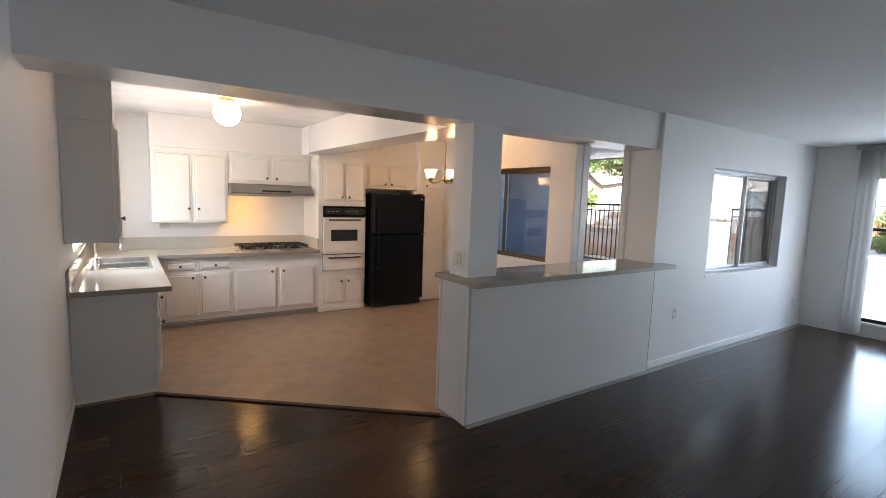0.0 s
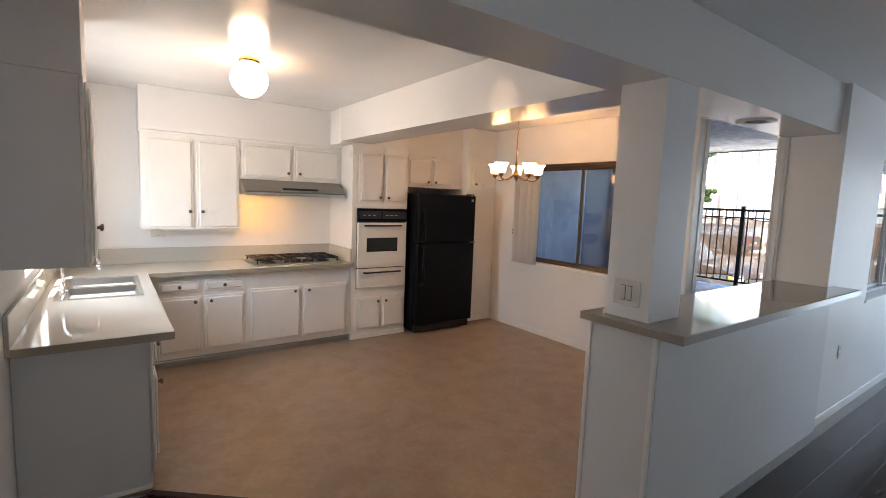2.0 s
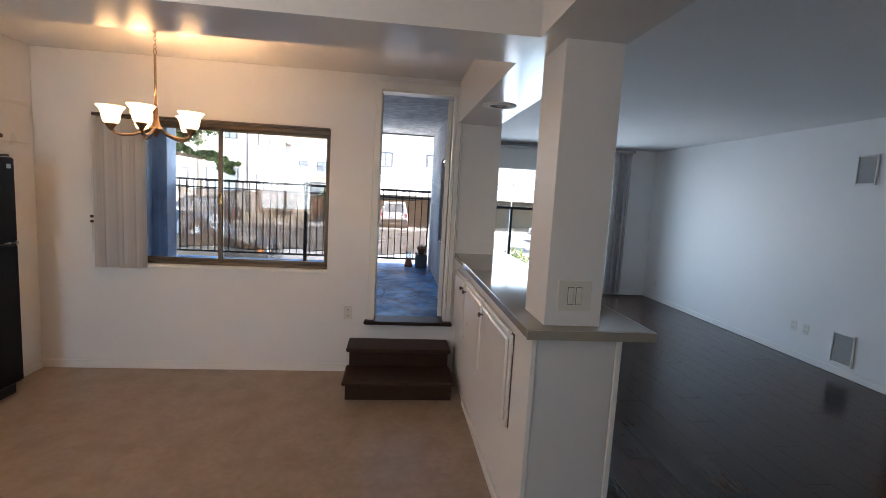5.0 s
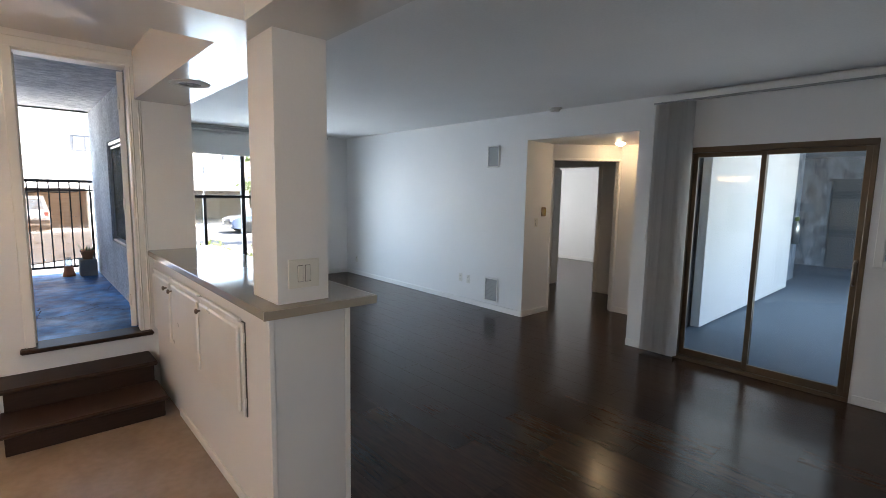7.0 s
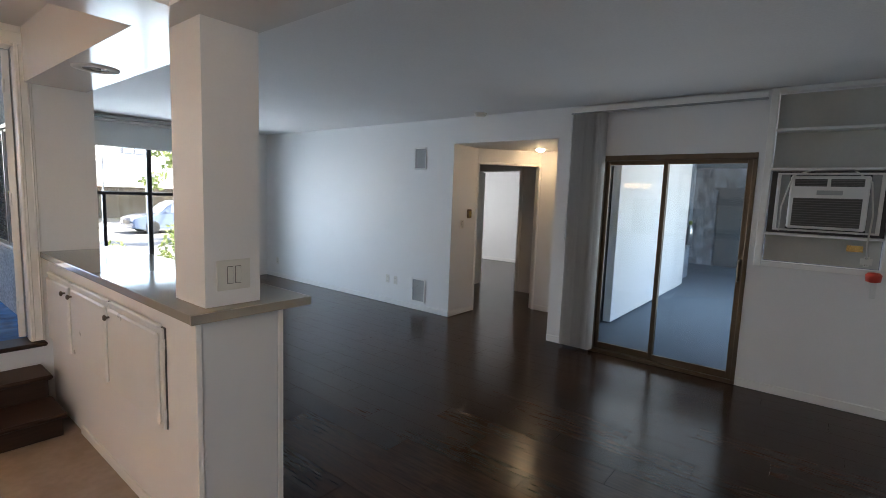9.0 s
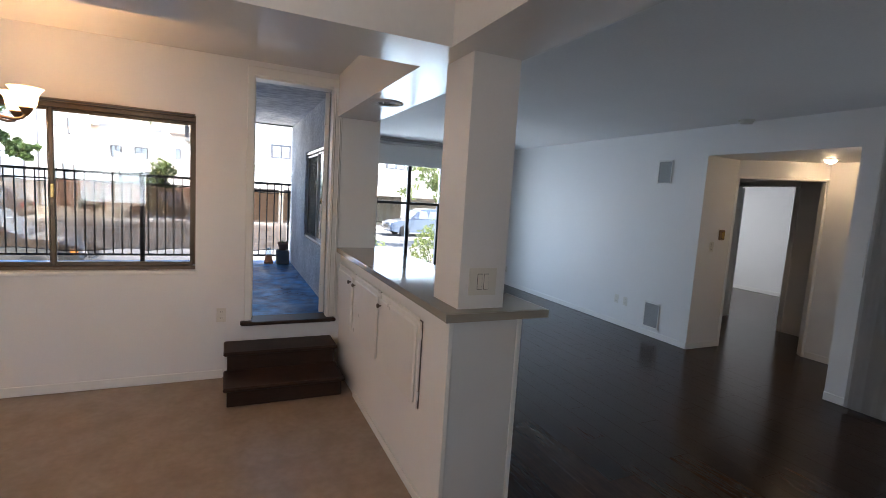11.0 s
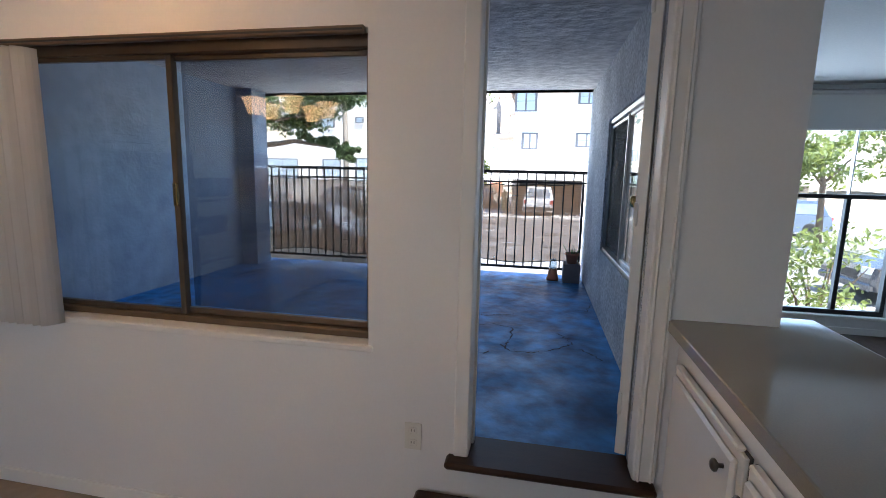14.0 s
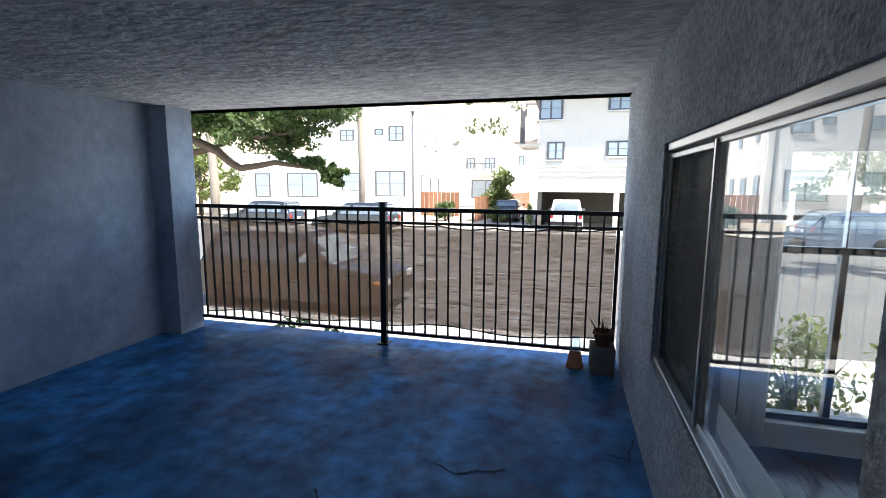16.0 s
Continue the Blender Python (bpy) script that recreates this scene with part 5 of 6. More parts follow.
# corridor outside the sliding door
structure("floor_corridor", [(-4.5, 2.5, -11.2, SY - 0.15, -0.12, -0.03), (2.5, 6.0, -11.2, -8.30, -0.12, -0.03)], corridor_floor, "blue-grey concrete corridor floor", "floor")
structure("corridor_wall", [(2.40, 2.5, -8.30, -2.77, -0.03, 2.6), (2.5, 6.0, -8.30, -8.20, -0.03, 2.6), (6.0, 6.1, -11.2, -8.20, -0.03, 2.6)], corridor_wall, "rough pale stucco corridor wall", "wall")
# The low west box is an added, unseen parapet that cuts the daylight.
structure("corridor_far_wall", [(-4.6, -4.5, -11.2, SY - 0.15, -0.12, 1.15), (-4.5, 6.1, -11.2, -11.05, -0.03, 2.6)], corridor_wall, "pale stucco wall across the corridor, with an unseen light-cutting parapet", "wall")
# Stretched west past the visible part to hold back high sky light.
structure("corridor_ceiling", [(-4.6, 2.5, -7.4, SY - 0.15, 2.6, 2.75), (-4.6, 2.5, -11.2, -7.4, 2.6, 2.75), (2.5, 6.1, -11.2, -8.20, 2.6, 2.75)], patio_ceil, "pale stucco corridor ceiling", "ceiling")
cd = thing("corridor_door", (1.9, -11.04, -0.03), "dark grey painted door across the corridor", "door")
box("leaf", 1.56, 2.32, -11.048, -11.0, -0.03, 2.03, dark_door, cd, 0.004)
box("head_trim", 1.48, 2.40, -11.046, -11.02, 2.03, 2.09, dark_door, cd, 0.004)
turned("door_knob", [(0.03, 0), (0.012, 0.01), (0.012, 0.03), (0.03, 0.045), (0.0001, 0.06)], (0, 0, 0), chrome, cd, 14, Face("y+", -11.0).turn(2.18, 0, 0.98))
dp = thing("corridor_panel", (2.35, -2.42, -0.03), "dark painted panel at the corridor wall end", "panel")
box("panel", 2.32, 2.40, -2.765, -1.41, -0.03, 2.08, panel_dark, dp, 0.006)
box("cap", 2.31, 2.41, -2.767, -1.408, 2.08, 2.10, panel_dark, dp, 0.004)
cb = thing("meter_cover", (2.37, -6.62, 1.45), "white meter cover on corridor wall", "meter box")
box("cover", 2.355, 2.399, -6.98, -6.30, 1.45, 2.05, ac_white, cb, 0.006)
box("door", 2.350, 2.356, -6.92, -6.36, 1.50, 2.0, plate_mat, cb, 0.003)
fx = thing("fire_extinguisher", (2.36, -7.5, 0.62), "fire extinguisher in a dark wall bracket", "extinguisher")
box("bracket", 2.34, 2.399, -7.70, -7.35, 0.62, 1.6, dark_door, fx, 0.005)
turned("cylinder", [(0.06, 0), (0.06, 0.36), (0.02, 0.42), (0.02, 0.46)], (2.27, -7.5, 0.74), steel, fx, 14)
box("valve", 2.24, 2.30, -7.53, -7.47, 1.18, 1.26, leaf_light, fx, 0.004)

# ---- patio ----
PZ, PC = 0.30, 2.65
patio_slab = structure("floor_patio", [(KX + 0.14, 8.95, WY1, 7.25, -0.4, PZ)], patio_floor_mat, "worn blue painted concrete patio floor", "floor")
structure("patio_wall_right", [(KX + 0.14, PX0, WY1, WY1 + 0.02, PZ, PC), (PX0, PX1, WY1, WY1 + 0.02, PZ, PZ0), (PX0, PX1, WY1, WY1 + 0.02, PZ1, PC), (PX1, 8.95, WY1, WY1 + 0.02, PZ, PC), (EX + 0.15, 8.95, WY0, WY1, -0.7, PC)], stucco_rough, "rough grey stucco patio wall", "wall")
structure("patio_wall_left", [(KX + 0.14, 8.95, 7.25, 7.40, PZ, PC), (8.42, 8.75, 7.02, 7.25, PZ, PC)], patio_wall, "blue-grey stucco patio wall ending in a pier", "wall")
structure("patio_house_face", [(KX + 0.14, KX + 0.16, 3.515, 3.89, PZ, PC), (KX + 0.14, KX + 0.16, 3.89, 5.72, PZ, 0.89), (KX + 0.14, KX + 0.16, 3.89, 5.72, 2.11, PC), (KX + 0.14, KX + 0.16, 5.72, 7.25, PZ, PC), (KX + 0.14, KX + 0.16, WY1 + 0.02, 2.836, PZ, PC), (KX + 0.14, KX + 0.16, 2.836, 3.515, 2.462, PC), (KX + 0.14, KX + 0.16, 2.836, 3.515, PZ, 0.445)], patio_wall, "blue-grey stucco house wall round the door", "wall")
structure("ceiling_patio", [(KX + 0.14, 9.0, WY1 - 0.16, 7.40, PC, 2.82), (8.80, 9.0, WY1 - 0.16, 7.40, PC - 0.0, PC + 0.02)], patio_ceil, "rough grey stucco patio ceiling", "ceiling")


def crack(points):
    bm = bmesh.new()
    prev = None
    rnd = random.Random(int(points[0][0] * 1000))
    fine = []
    for (ax, ay), (bx, by) in zip(points, points[1:]):
        for k in range(6):
            f = k / 6
            fine.append((ax + (bx - ax) * f + rnd.uniform(-0.018, 0.018), ay + (by - ay) * f + rnd.uniform(-0.018, 0.018)))
    for i, (x, y) in enumerate(fine):
        w = rnd.uniform(0.001, 0.009)
        d = Vector((fine[min(i + 1, len(fine) - 1)][0] - fine[max(i - 1, 0)][0], fine[min(i + 1, len(fine) - 1)][1] - fine[max(i - 1, 0)][1], 0))
        n = Vector((-d.y, d.x, 0)).normalized() * w
        cur = (bm.verts.new((x + n.x, y + n.y, PZ + 0.004)), bm.verts.new((x - n.x, y - n.y, PZ + 0.004)))
        if prev:
            bm.faces.new((prev[0], prev[1], cur[1], cur[0]))
        prev = cur
    part("crack", bm, crack_mat, patio_slab)


crack([(6.52, 4.36), (6.29, 4.18), (6.14, 4.02), (6.29, 3.90), (6.43, 3.77), (6.61, 3.61)])
crack([(6.61, 3.61), (6.56, 3.48), (6.52, 3.40), (6.20, 3.43), (6.04, 3.45)])
crack([(6.49, 3.04), (6.36, 2.96), (6.25, 2.94), (6.11, 3.05), (6.00, 3.23), (5.99, 3.39), (6.12, 3.50)])
crack([(6.92, 3.87), (6.84, 3.67), (6.90, 3.55), (6.95, 3.39)])
crack([(5.63, 3.71), (5.86, 3.65), (5.95, 3.51)])
crack([(6.15, 2.89), (6.04, 2.80), (5.95, 2.74)])
crack([(7.26, 2.87), (7.23, 2.73), (7.52, 2.68)])

FX = 8.75
fence = thing("metal_fence", (FX, 4.86, PZ), "black steel picket railing across the patio edge", "fence")
for z0, z1, w in ((1.625, 1.665, 0.022), (1.505, 1.530, 0.014), (0.405, 0.435, 0.016)):
    box("rail", FX - w, FX + w, 2.67, 7.03, z0, z1, black_iron, fence, 0.003)
for y in (4.86,):
    box("post", FX - 0.03, FX + 0.03, y - 0.03, y + 0.03, PZ, 1.70, black_iron, fence, 0.004)
    box("base_plate", FX - 0.06, FX + 0.06, y - 0.06, y + 0.06, PZ, PZ + 0.012, black_iron, fence, 0.003)
    box("cap", FX - 0.036, FX + 0.036, y - 0.036, y + 0.036, 1.70, 1.715, black_iron, fence, 0.004)
bm = bmesh.new()
add_box(bm, -0.008, 0.008, -0.008, 0.008, -0.61, 0.61)
me = bpy.data.meshes.new("picket")
bm.to_mesh(me)
bm.free()
me.materials.append(black_iron)
y = 2.71
while y < 7.0:
    if abs(y - 4.86) > 0.05:
        p = new("picket", me)
        p.parent = fence
        p.location = Vector((FX, y, 1.025)) - BASE[fence.name]
    y += 0.115

# privacy cloth tied to the railing, sagging between ties
cl = thing("privacy_screen", (FX + 0.02, 4.86, 0.5), "brown woven privacy cloth tied to the railing", "privacy screen")
for y0, y1, z0, z1 in ((2.72, 4.84, 0.50, 1.52), (4.88, 7.0, 0.49, 1.53)):
    bm = bmesh.new()
    ny, nz = 40, 10
    grid = []
    for i in range(ny + 1):
        f = i / ny
        row = []
        for j in range(nz + 1):
            g = j / nz
            sag_t = -0.025 * abs(math.sin(f * math.pi * 4)) - 0.03 * math.sin(f * 3.1)
            sag_b = 0.025 * math.sin(f * math.pi * 3 + 1)
            z = (z0 + sag_b) * (1 - g) + (z1 + sag_t) * g
            row.append(bm.verts.new((FX + 0.022 + 0.012 * math.sin(f * 19 + g * 4), y0 + (y1 - y0) * f, z)))
        grid.append(row)
    for i in range(ny):
        for j in range(nz):
            bm.faces.new((grid[i][j], grid[i + 1][j], grid[i + 1][j + 1], grid[i][j + 1]))
    part("cloth", bm, privacy_cloth, cl, smooth=True)
    bm = bmesh.new()
    for j in (0, nz):
        f = [(FX + 0.024, y0 + (y1 - y0) * i / ny, ((z0 + 0.025 * math.sin(i / ny * math.pi * 3 + 1)) if j == 0 else (z1 - 0.025 * abs(math.sin(i / ny * math.pi * 4)) - 0.03 * math.sin(i / ny * 3.1)))) for i in range(ny + 1)]
        tube(bm, f, 0.007, 5)
    part("hem", bm, black_plastic, cl)
    for i in range(5):
        for z in (z0 + 0.03, z1 - 0.01):
            yy = y0 + 0.04 + (y1 - y0 - 0.08) * i / 4
            turned("eyelet", [(0.0001, 0), (0.010, 0.001), (0.010, 0.004), (0.0001, 0.005)], (0, 0, 0), lamp_clear, cl, 8, Face("x-", FX + 0.012).turn(yy, 0, z))
for y in (2.70,):
    box("end_tie", FX + 0.004, FX + 0.03, y - 0.012, y + 0.012, 0.5, 1.5, black_plastic, cl, 0.004)

# pots and block
blk = thing("concrete_block", (8.59, 2.80, PZ), "weathered concrete block used as a plant stand", "block")
box("block", 8.47, 8.71, 2.70, 2.90, PZ, PZ + 0.235, block_mat, blk, 0.006)


def pot(x, y, z, r, h, label, flip=False):
    p = thing("plant_pot", (x, y, z), label, "plant pot", "terracotta pots")
    prof = [(r * 0.66, 0), (r * 0.92, h * 0.78), (r, h * 0.78), (r, h), (r * 0.86, h), (r * 0.80, h * 0.6), (0.0001, h * 0.6)]
    if flip:
        prof = [(r, 0), (r, h * 0.22), (r * 0.92, h * 0.22), (r * 0.66, h), (0.0001, h)]
    turned("pot", prof, (x, y, z), terracotta, p, 20)
    return p


pp = pot(8.57, 2.80, PZ + 0.235, 0.085, 0.13, "terracotta pot with a small succulent on a block")
bm = bmesh.new()
rnd = random.Random(5)
for k in range(26):
    a, l = rnd.uniform(0, 6.28), rnd.uniform(0.05, 0.16)
    b0 = Vector((8.57 + 0.03 * math.cos(a), 2.80 + 0.03 * math.sin(a), PZ + 0.31))
    tip = b0 + Vector((math.cos(a) * l * 0.6, math.sin(a) * l * 0.6, l))
    tube(bm, [b0, (b0 + tip) / 2 + Vector((0, 0, 0.01)), tip], 0.006, 5, 0.001)
part("succulent", bm, leaf_green, pp, "small green succulent")
pot(8.62, 3.02, PZ, 0.075, 0.14, "upturned terracotta pot on the patio floor", True)
jar = thing("glass_jar", (8.62, 3.02, PZ + 0.14), "clear glass jar standing on an upturned pot", "jar")
turned("body", [(0.04, 0.0), (0.045, 0.01), (0.045, 0.09), (0.035, 0.11), (0.035, 0.13), (0.033, 0.13), (0.033, 0.11), (0.043, 0.09), (0.043, 0.012), (0.0001, 0.006)], (8.62, 3.02, PZ + 0.14), slider_glass, jar, 18)

# ---- outdoors ----
GZ = -0.70
RX0, RX1 = 12.6, 30.0
structure("ground", [(-300, 10.4, -300, 300, GZ - 1, GZ - 0.012), (RX1 + 1.8, 600, -400, 400, GZ - 1, GZ - 0.012), (10.4, RX1 + 1.8, -400, 400, GZ - 1, GZ - 0.18)], soil, "dry bare earth and yards", "ground")
structure("road", [(RX0, RX1, -200, 300, GZ - 0.17, GZ - 0.12)], asphalt, "sun-bleached asphalt street", "road")
for x0, x1 in ((10.4, RX0), (RX1, RX1 + 1.8)):
    pv = tagged(thing("pavement", ((x0 + x1) / 2, 4, GZ), "pale concrete pavement with joints and kerb", "pavement"), kind="structure")
    k = -14
    while k < 60:
        box("slab", x0 + (0.16 if x0 > 20 else 0), x1 - (0.16 if x0 < 20 else 0), k + 0.006, k + 1.494, GZ - 0.17, GZ, concrete, pv, 0.006)
        k += 1.5
    kx = x0 if x0 > 20 else x1 - 0.15
    box("kerb", kx, kx + 0.15, -14, 60, GZ - 0.17, GZ + 0.004, concrete, pv, 0.02)
structure("driveway", [(RX1 + 1.8, 60, 5.4, 9.0, GZ - 0.011, GZ - 0.002), (RX1 + 1.8, 44, -16, 5.0, GZ - 0.011, GZ - 0.002)], concrete, "pale concrete driveways", "driveway")


def far_window(h, x, y0, y1, z0, z1, bars=1, sill=True, deep=0.06):
    w = part("window", _empty_box(x - deep, x - 0.005, y0 - 0.08, y1 + 0.08, z0 - 0.08, z1 + 0.08), far_frame, h)
    n = bars + 1
    for i in range(n):
        a = y0 + (y1 - y0) * i / n + 0.05
        b = y0 + (y1 - y0) * (i + 1) / n - 0.05
        zm = (z0 + z1) / 2
        for c, d in ((z0 + 0.02, zm - 0.015), (zm + 0.015, z1 - 0.02)):
            box("pane", x - deep - 0.02, x - deep + 0.002, a, b, c, d, far_glass, w)
    if sill:
        box("sill", x - deep - 0.06, x - deep + 0.0, y0 - 0.1, y1 + 0.1, z0 - 0.12, z0 - 0.06, stucco_white, w)
    return w


def _empty_box(*b):
    bm = bmesh.new()
    add_box(bm, *b)
    return bm


h1 = thing("apartment_house", (47, 24, GZ), "white stucco two-storey house with dark-framed windows", "house")
box("wall", 42, 54, 15.2, 25.2, GZ, 8.0, stucco_white, h1)
box("parapet", 41.9, 54.1, 15.1, 25.3, 8.0, 8.2, stucco_white, h1, 0.03)
box("low_wing", 42.05, 54, 25.2, 33.6, GZ, 4.2, stucco_white, h1)
box("wing_parapet", 41.95, 54.1, 25.2, 33.7, 4.2, 4.4, stucco_white, h1, 0.03)
for a, b, c, d, n in ((29.3, 30.7, 0.65, 2.65, 0), (24.5, 27.4, 0.70, 2.70, 1), (20.4, 22.0, 1.3, 2.7, 0), (16.4, 18.9, 0.85, 2.85, 1), (16.5, 17.65, 5.4, 6.5, 1), (20.95, 22.1, 5.5, 6.3, 1), (18.3, 18.9, 5.9, 6.3, 0)):
    far_window(h1, 42 if b < 25 else 42.05, a, b, c, d, n)
rod("downpipe", [(41.93, 15.6, 7.4), (41.93, 15.6, GZ)], 0.05, far_frame, h1, 8)
turned("pipe_head", [(0.05, 0), (0.14, 0.3), (0.14, 0.34)], (41.9, 15.6, 7.35), far_frame, h1, 10)
box("chimney_flue", 46, 46.4, 18.0, 18.4, 8.0, 9.4, roof_mat, h1, 0.03)
for a, b, c, d in ((42.9, 44.0, 0.8, 2.6), (45.5, 46.6, 1.0, 2.4), (48.2, 49.2, 1.0, 2.4), (43.5, 44.2, 5.0, 6.2), (47.0, 47.8, 4.8, 6.0)):
    w = box("side_window", a, b, 15.13, 15.195, c, d, far_frame, h1)
    box("pane", a + 0.06, b - 0.06, 15.11, 15.135, c + 0.06, d - 0.06, far_glass, w)
h2 = thing("apartment_house", (62, 12, GZ), "white stucco terrace house with balcony further back", "house")
box("wall", 56, 70, 9.8, 15.0, GZ, 6.6, stucco_white, h2)
box("parapet", 55.9, 70.1, 9.7, 15.1, 6.6, 6.8, stucco_white, h2, 0.03)
for a, b, c, d in ((11.0, 12.0, 3.6, 4.6), (13.2, 14.0, 3.6, 4.6), (10.4, 13.4, 0.4, 2.2)):
    far_window(h2, 56, a, b, c, d, 1)
box("balcony_deck", 54.8, 56, 10.8, 13.6, 2.9, 3.05, stucco_white, h2)
for i in range(12):
    box("baluster", 54.82, 54.88, 10.85 + i * 0.245, 10.91 + i * 0.245, 3.05, 4.0, far_frame, h2)
box("handrail", 54.80, 54.90, 10.8, 13.65, 4.0, 4.08, far_frame, h2)
h3 = thing("apartment_house", (80, 14, GZ), "pale flat-roofed house far up the lane", "house")
box("wall", 74, 86, 8.0, 20.0, GZ, 7.6, stucco_white, h3)
box("roof", 73.6, 86.4, 7.6, 20.4, 7.6, 7.9, roof_mat, h3)
for a, b, c, d in ((9.5, 10.8, 4.6, 5.8), (12.4, 13.6, 4.6, 5.8), (15.4, 16.8, 4.6, 5.8), (10.4, 13.4, 1.2, 3.2)):
    far_window(h3, 74, a, b, c, d, 1)

# carport building
h4 = thing("carport_building", (38, -2, GZ), "cream three-storey apartment block over an open carport", "house")
BX = 32.0
box("upper_wall", BX, 46, -14, 4.85, 1.45, 6.9, stucco_cream, h4)
box("roof", BX - 0.7, 46.3, -14.3, 5.3, 6.9, 7.15, roof_mat, h4, 0.03)
box("fascia", BX - 0.75, BX - 0.7, -14.3, 5.3, 6.85, 7.16, stucco_cream, h4)
for z in (2.35, 2.62, 2.85):
    box("band", BX - 0.06, BX, -14, 4.86, z, z + 0.07, trim_paint, h4, 0.01)
box("carport_back", 37.5, 37.7, -14, 4.8, GZ, 1.45, carport_shade, h4)
box("carport_side", BX + 0.3, 37.5, 4.6, 4.85, GZ, 1.45, carport_shade, h4)
for y in (0.55, -3.6, -7.8, -12):
    box("pillar", BX + 0.02, BX + 0.32, y - 0.14, y + 0.14, GZ, 1.45, stucco_cream, h4, 0.02)
for a, b, c, d in ((3.65, 4.8, 5.5, 6.6), (0.1, 1.15, 5.9, 6.7), (-3.6, -2.3, 5.5, 6.6), (-7.6, -6.4, 5.5, 6.6), (0.1, 1.15, 3.45, 4.15), (3.5, 4.3, 3.3, 4.15), (-3.6, -2.3, 3.4, 4.3), (-7.6, -6.4, 3.4, 4.3)):
    far_window(h4, BX, a, b, c, d, 1)
box("side_balcony", BX + 3, BX + 6, 4.86, 6.2, 4.2, 4.4, stucco_cream, h4)
for i in range(14):
    box("lattice_bar", BX + 3.0 + i * 0.22, BX + 3.04 + i * 0.22, 6.16, 6.2, 4.4, 6.6, far_frame, h4)

# wooden fence along the lane
wf = thing("wooden_fence", (46, 9.6, GZ), "red-brown wooden board fence along the lane", "fence")
for i in range(70):
    x = 36.5 + i * 0.30
    yy = 9.3 - 0.03 * i
    box("board", x, x + 0.28, yy, yy + 0.03, GZ, GZ + 1.7 + 0.03 * math.sin(i * 1.7), fence_wood, wf, 0.004)
wg = thing("wooden_gate", (41.5, 13.3, GZ), "red-brown wooden gate beside the white house", "gate")
for i in range(9):
    box("board", 41.5, 41.54, 11.6 + i * 0.36, 11.93 + i * 0.36, GZ, GZ + 1.9, fence_wood, wg, 0.004)


# ---- vegetation ----
def leaves(bm, centre, spread, n, size, rnd, droop=0.0):
    """Small pointed leaves scattered in a clump."""
    for _ in range(n):
        while True:
            p = Vector((rnd.uniform(-1, 1), rnd.uniform(-1, 1), rnd.uniform(-1, 1)))
            if p.length < 1:
                break
        c = Vector(centre) + Vector((p.x * spread[0], p.y * spread[1], p.z * spread[2]))
        s = size * rnd.uniform(0.6, 1.4)
        q = Euler((rnd.uniform(-1.2, 1.2), rnd.uniform(-1.2, 1.2) + droop, rnd.uniform(0, 6.28))).to_matrix()
        vs = [bm.verts.new(c + q @ Vector(v)) for v in ((-s, 0, 0), (0, -s * 0.45, s * 0.1), (s, 0, 0), (0, s * 0.45, s * 0.1))]
        bm.faces.new(vs)


def bush(x, y, r, h, mat, label, seed, n=700, size=0.07, name="bush"):
    rnd = random.Random(seed)
    t = thing(name, (x, y, GZ), label, "bush")
    bm = bmesh.new()
    for k in range(7):
        a = rnd.uniform(0, 6.28)
        tip = (x + math.cos(a) * r * 0.7, y + math.sin(a) * r * 0.7, GZ + h * rnd.uniform(0.6, 0.95))
        tube(bm, [(x + 0.05 * math.cos(a), y + 0.05 * math.sin(a), GZ - 0.02), (x + math.cos(a) * r * 0.3, y + math.sin(a) * r * 0.3, GZ + h * 0.4), tip], 0.02 + 0.01 * r, 5, 0.005)
    part("stems", bm, bark, t)
    bm = bmesh.new()
    for k in range(14):
        a, f = rnd.uniform(0, 6.28), rnd.uniform(0, 1)
        c = (x + math.cos(a) * r * 0.65 * f, y + math.sin(a) * r * 0.65 * f, GZ + h * rnd.uniform(0.25, 0.9))
        leaves(bm, c, (r * 0.42, r * 0.42, h * 0.2), n // 14, size, rnd)
    part("crown", bm, mat, t)
    return t


bush(41.0, 8.3, 1.6, 3.6, leaf_light, "tall pale green shrub beside the lane", 11, 2200, 0.16)
bush(36.5, 11.4, 1.1, 1.3, leaf_green, "low green shrub on the verge", 12, 900, 0.12)
bush(36.0, 7.9, 0.9, 1.0, leaf_light, "low yellow-green shrub on the verge", 13, 800, 0.12)
bush(32.6, 5.3, 0.35, 1.5, leaf_light, "slender potted shrub by the carport", 14, 400, 0.08)
bush(9.9, -0.6, 0.75, 1.7, leaf_light, "airy feathery shrub outside the living room window", 15, 1100, 0.05)
bush(10.0, 0.7, 0.6, 1.2, leaf_light, "airy light green shrub outside the window", 16, 800, 0.05)
bush(9.7, -2.6, 0.8, 1.9, leaf_green, "green shrub by the house corner", 17, 900, 0.06)
bush(9.6, 5.9, 0.35, 0.75, leaf_green, "low green plants under the patio railing", 18, 500, 0.05)
bush(9.7, 6.6, 0.3, 0.8, leaf_green, "low green plants under the patio railing", 19, 400, 0.05)


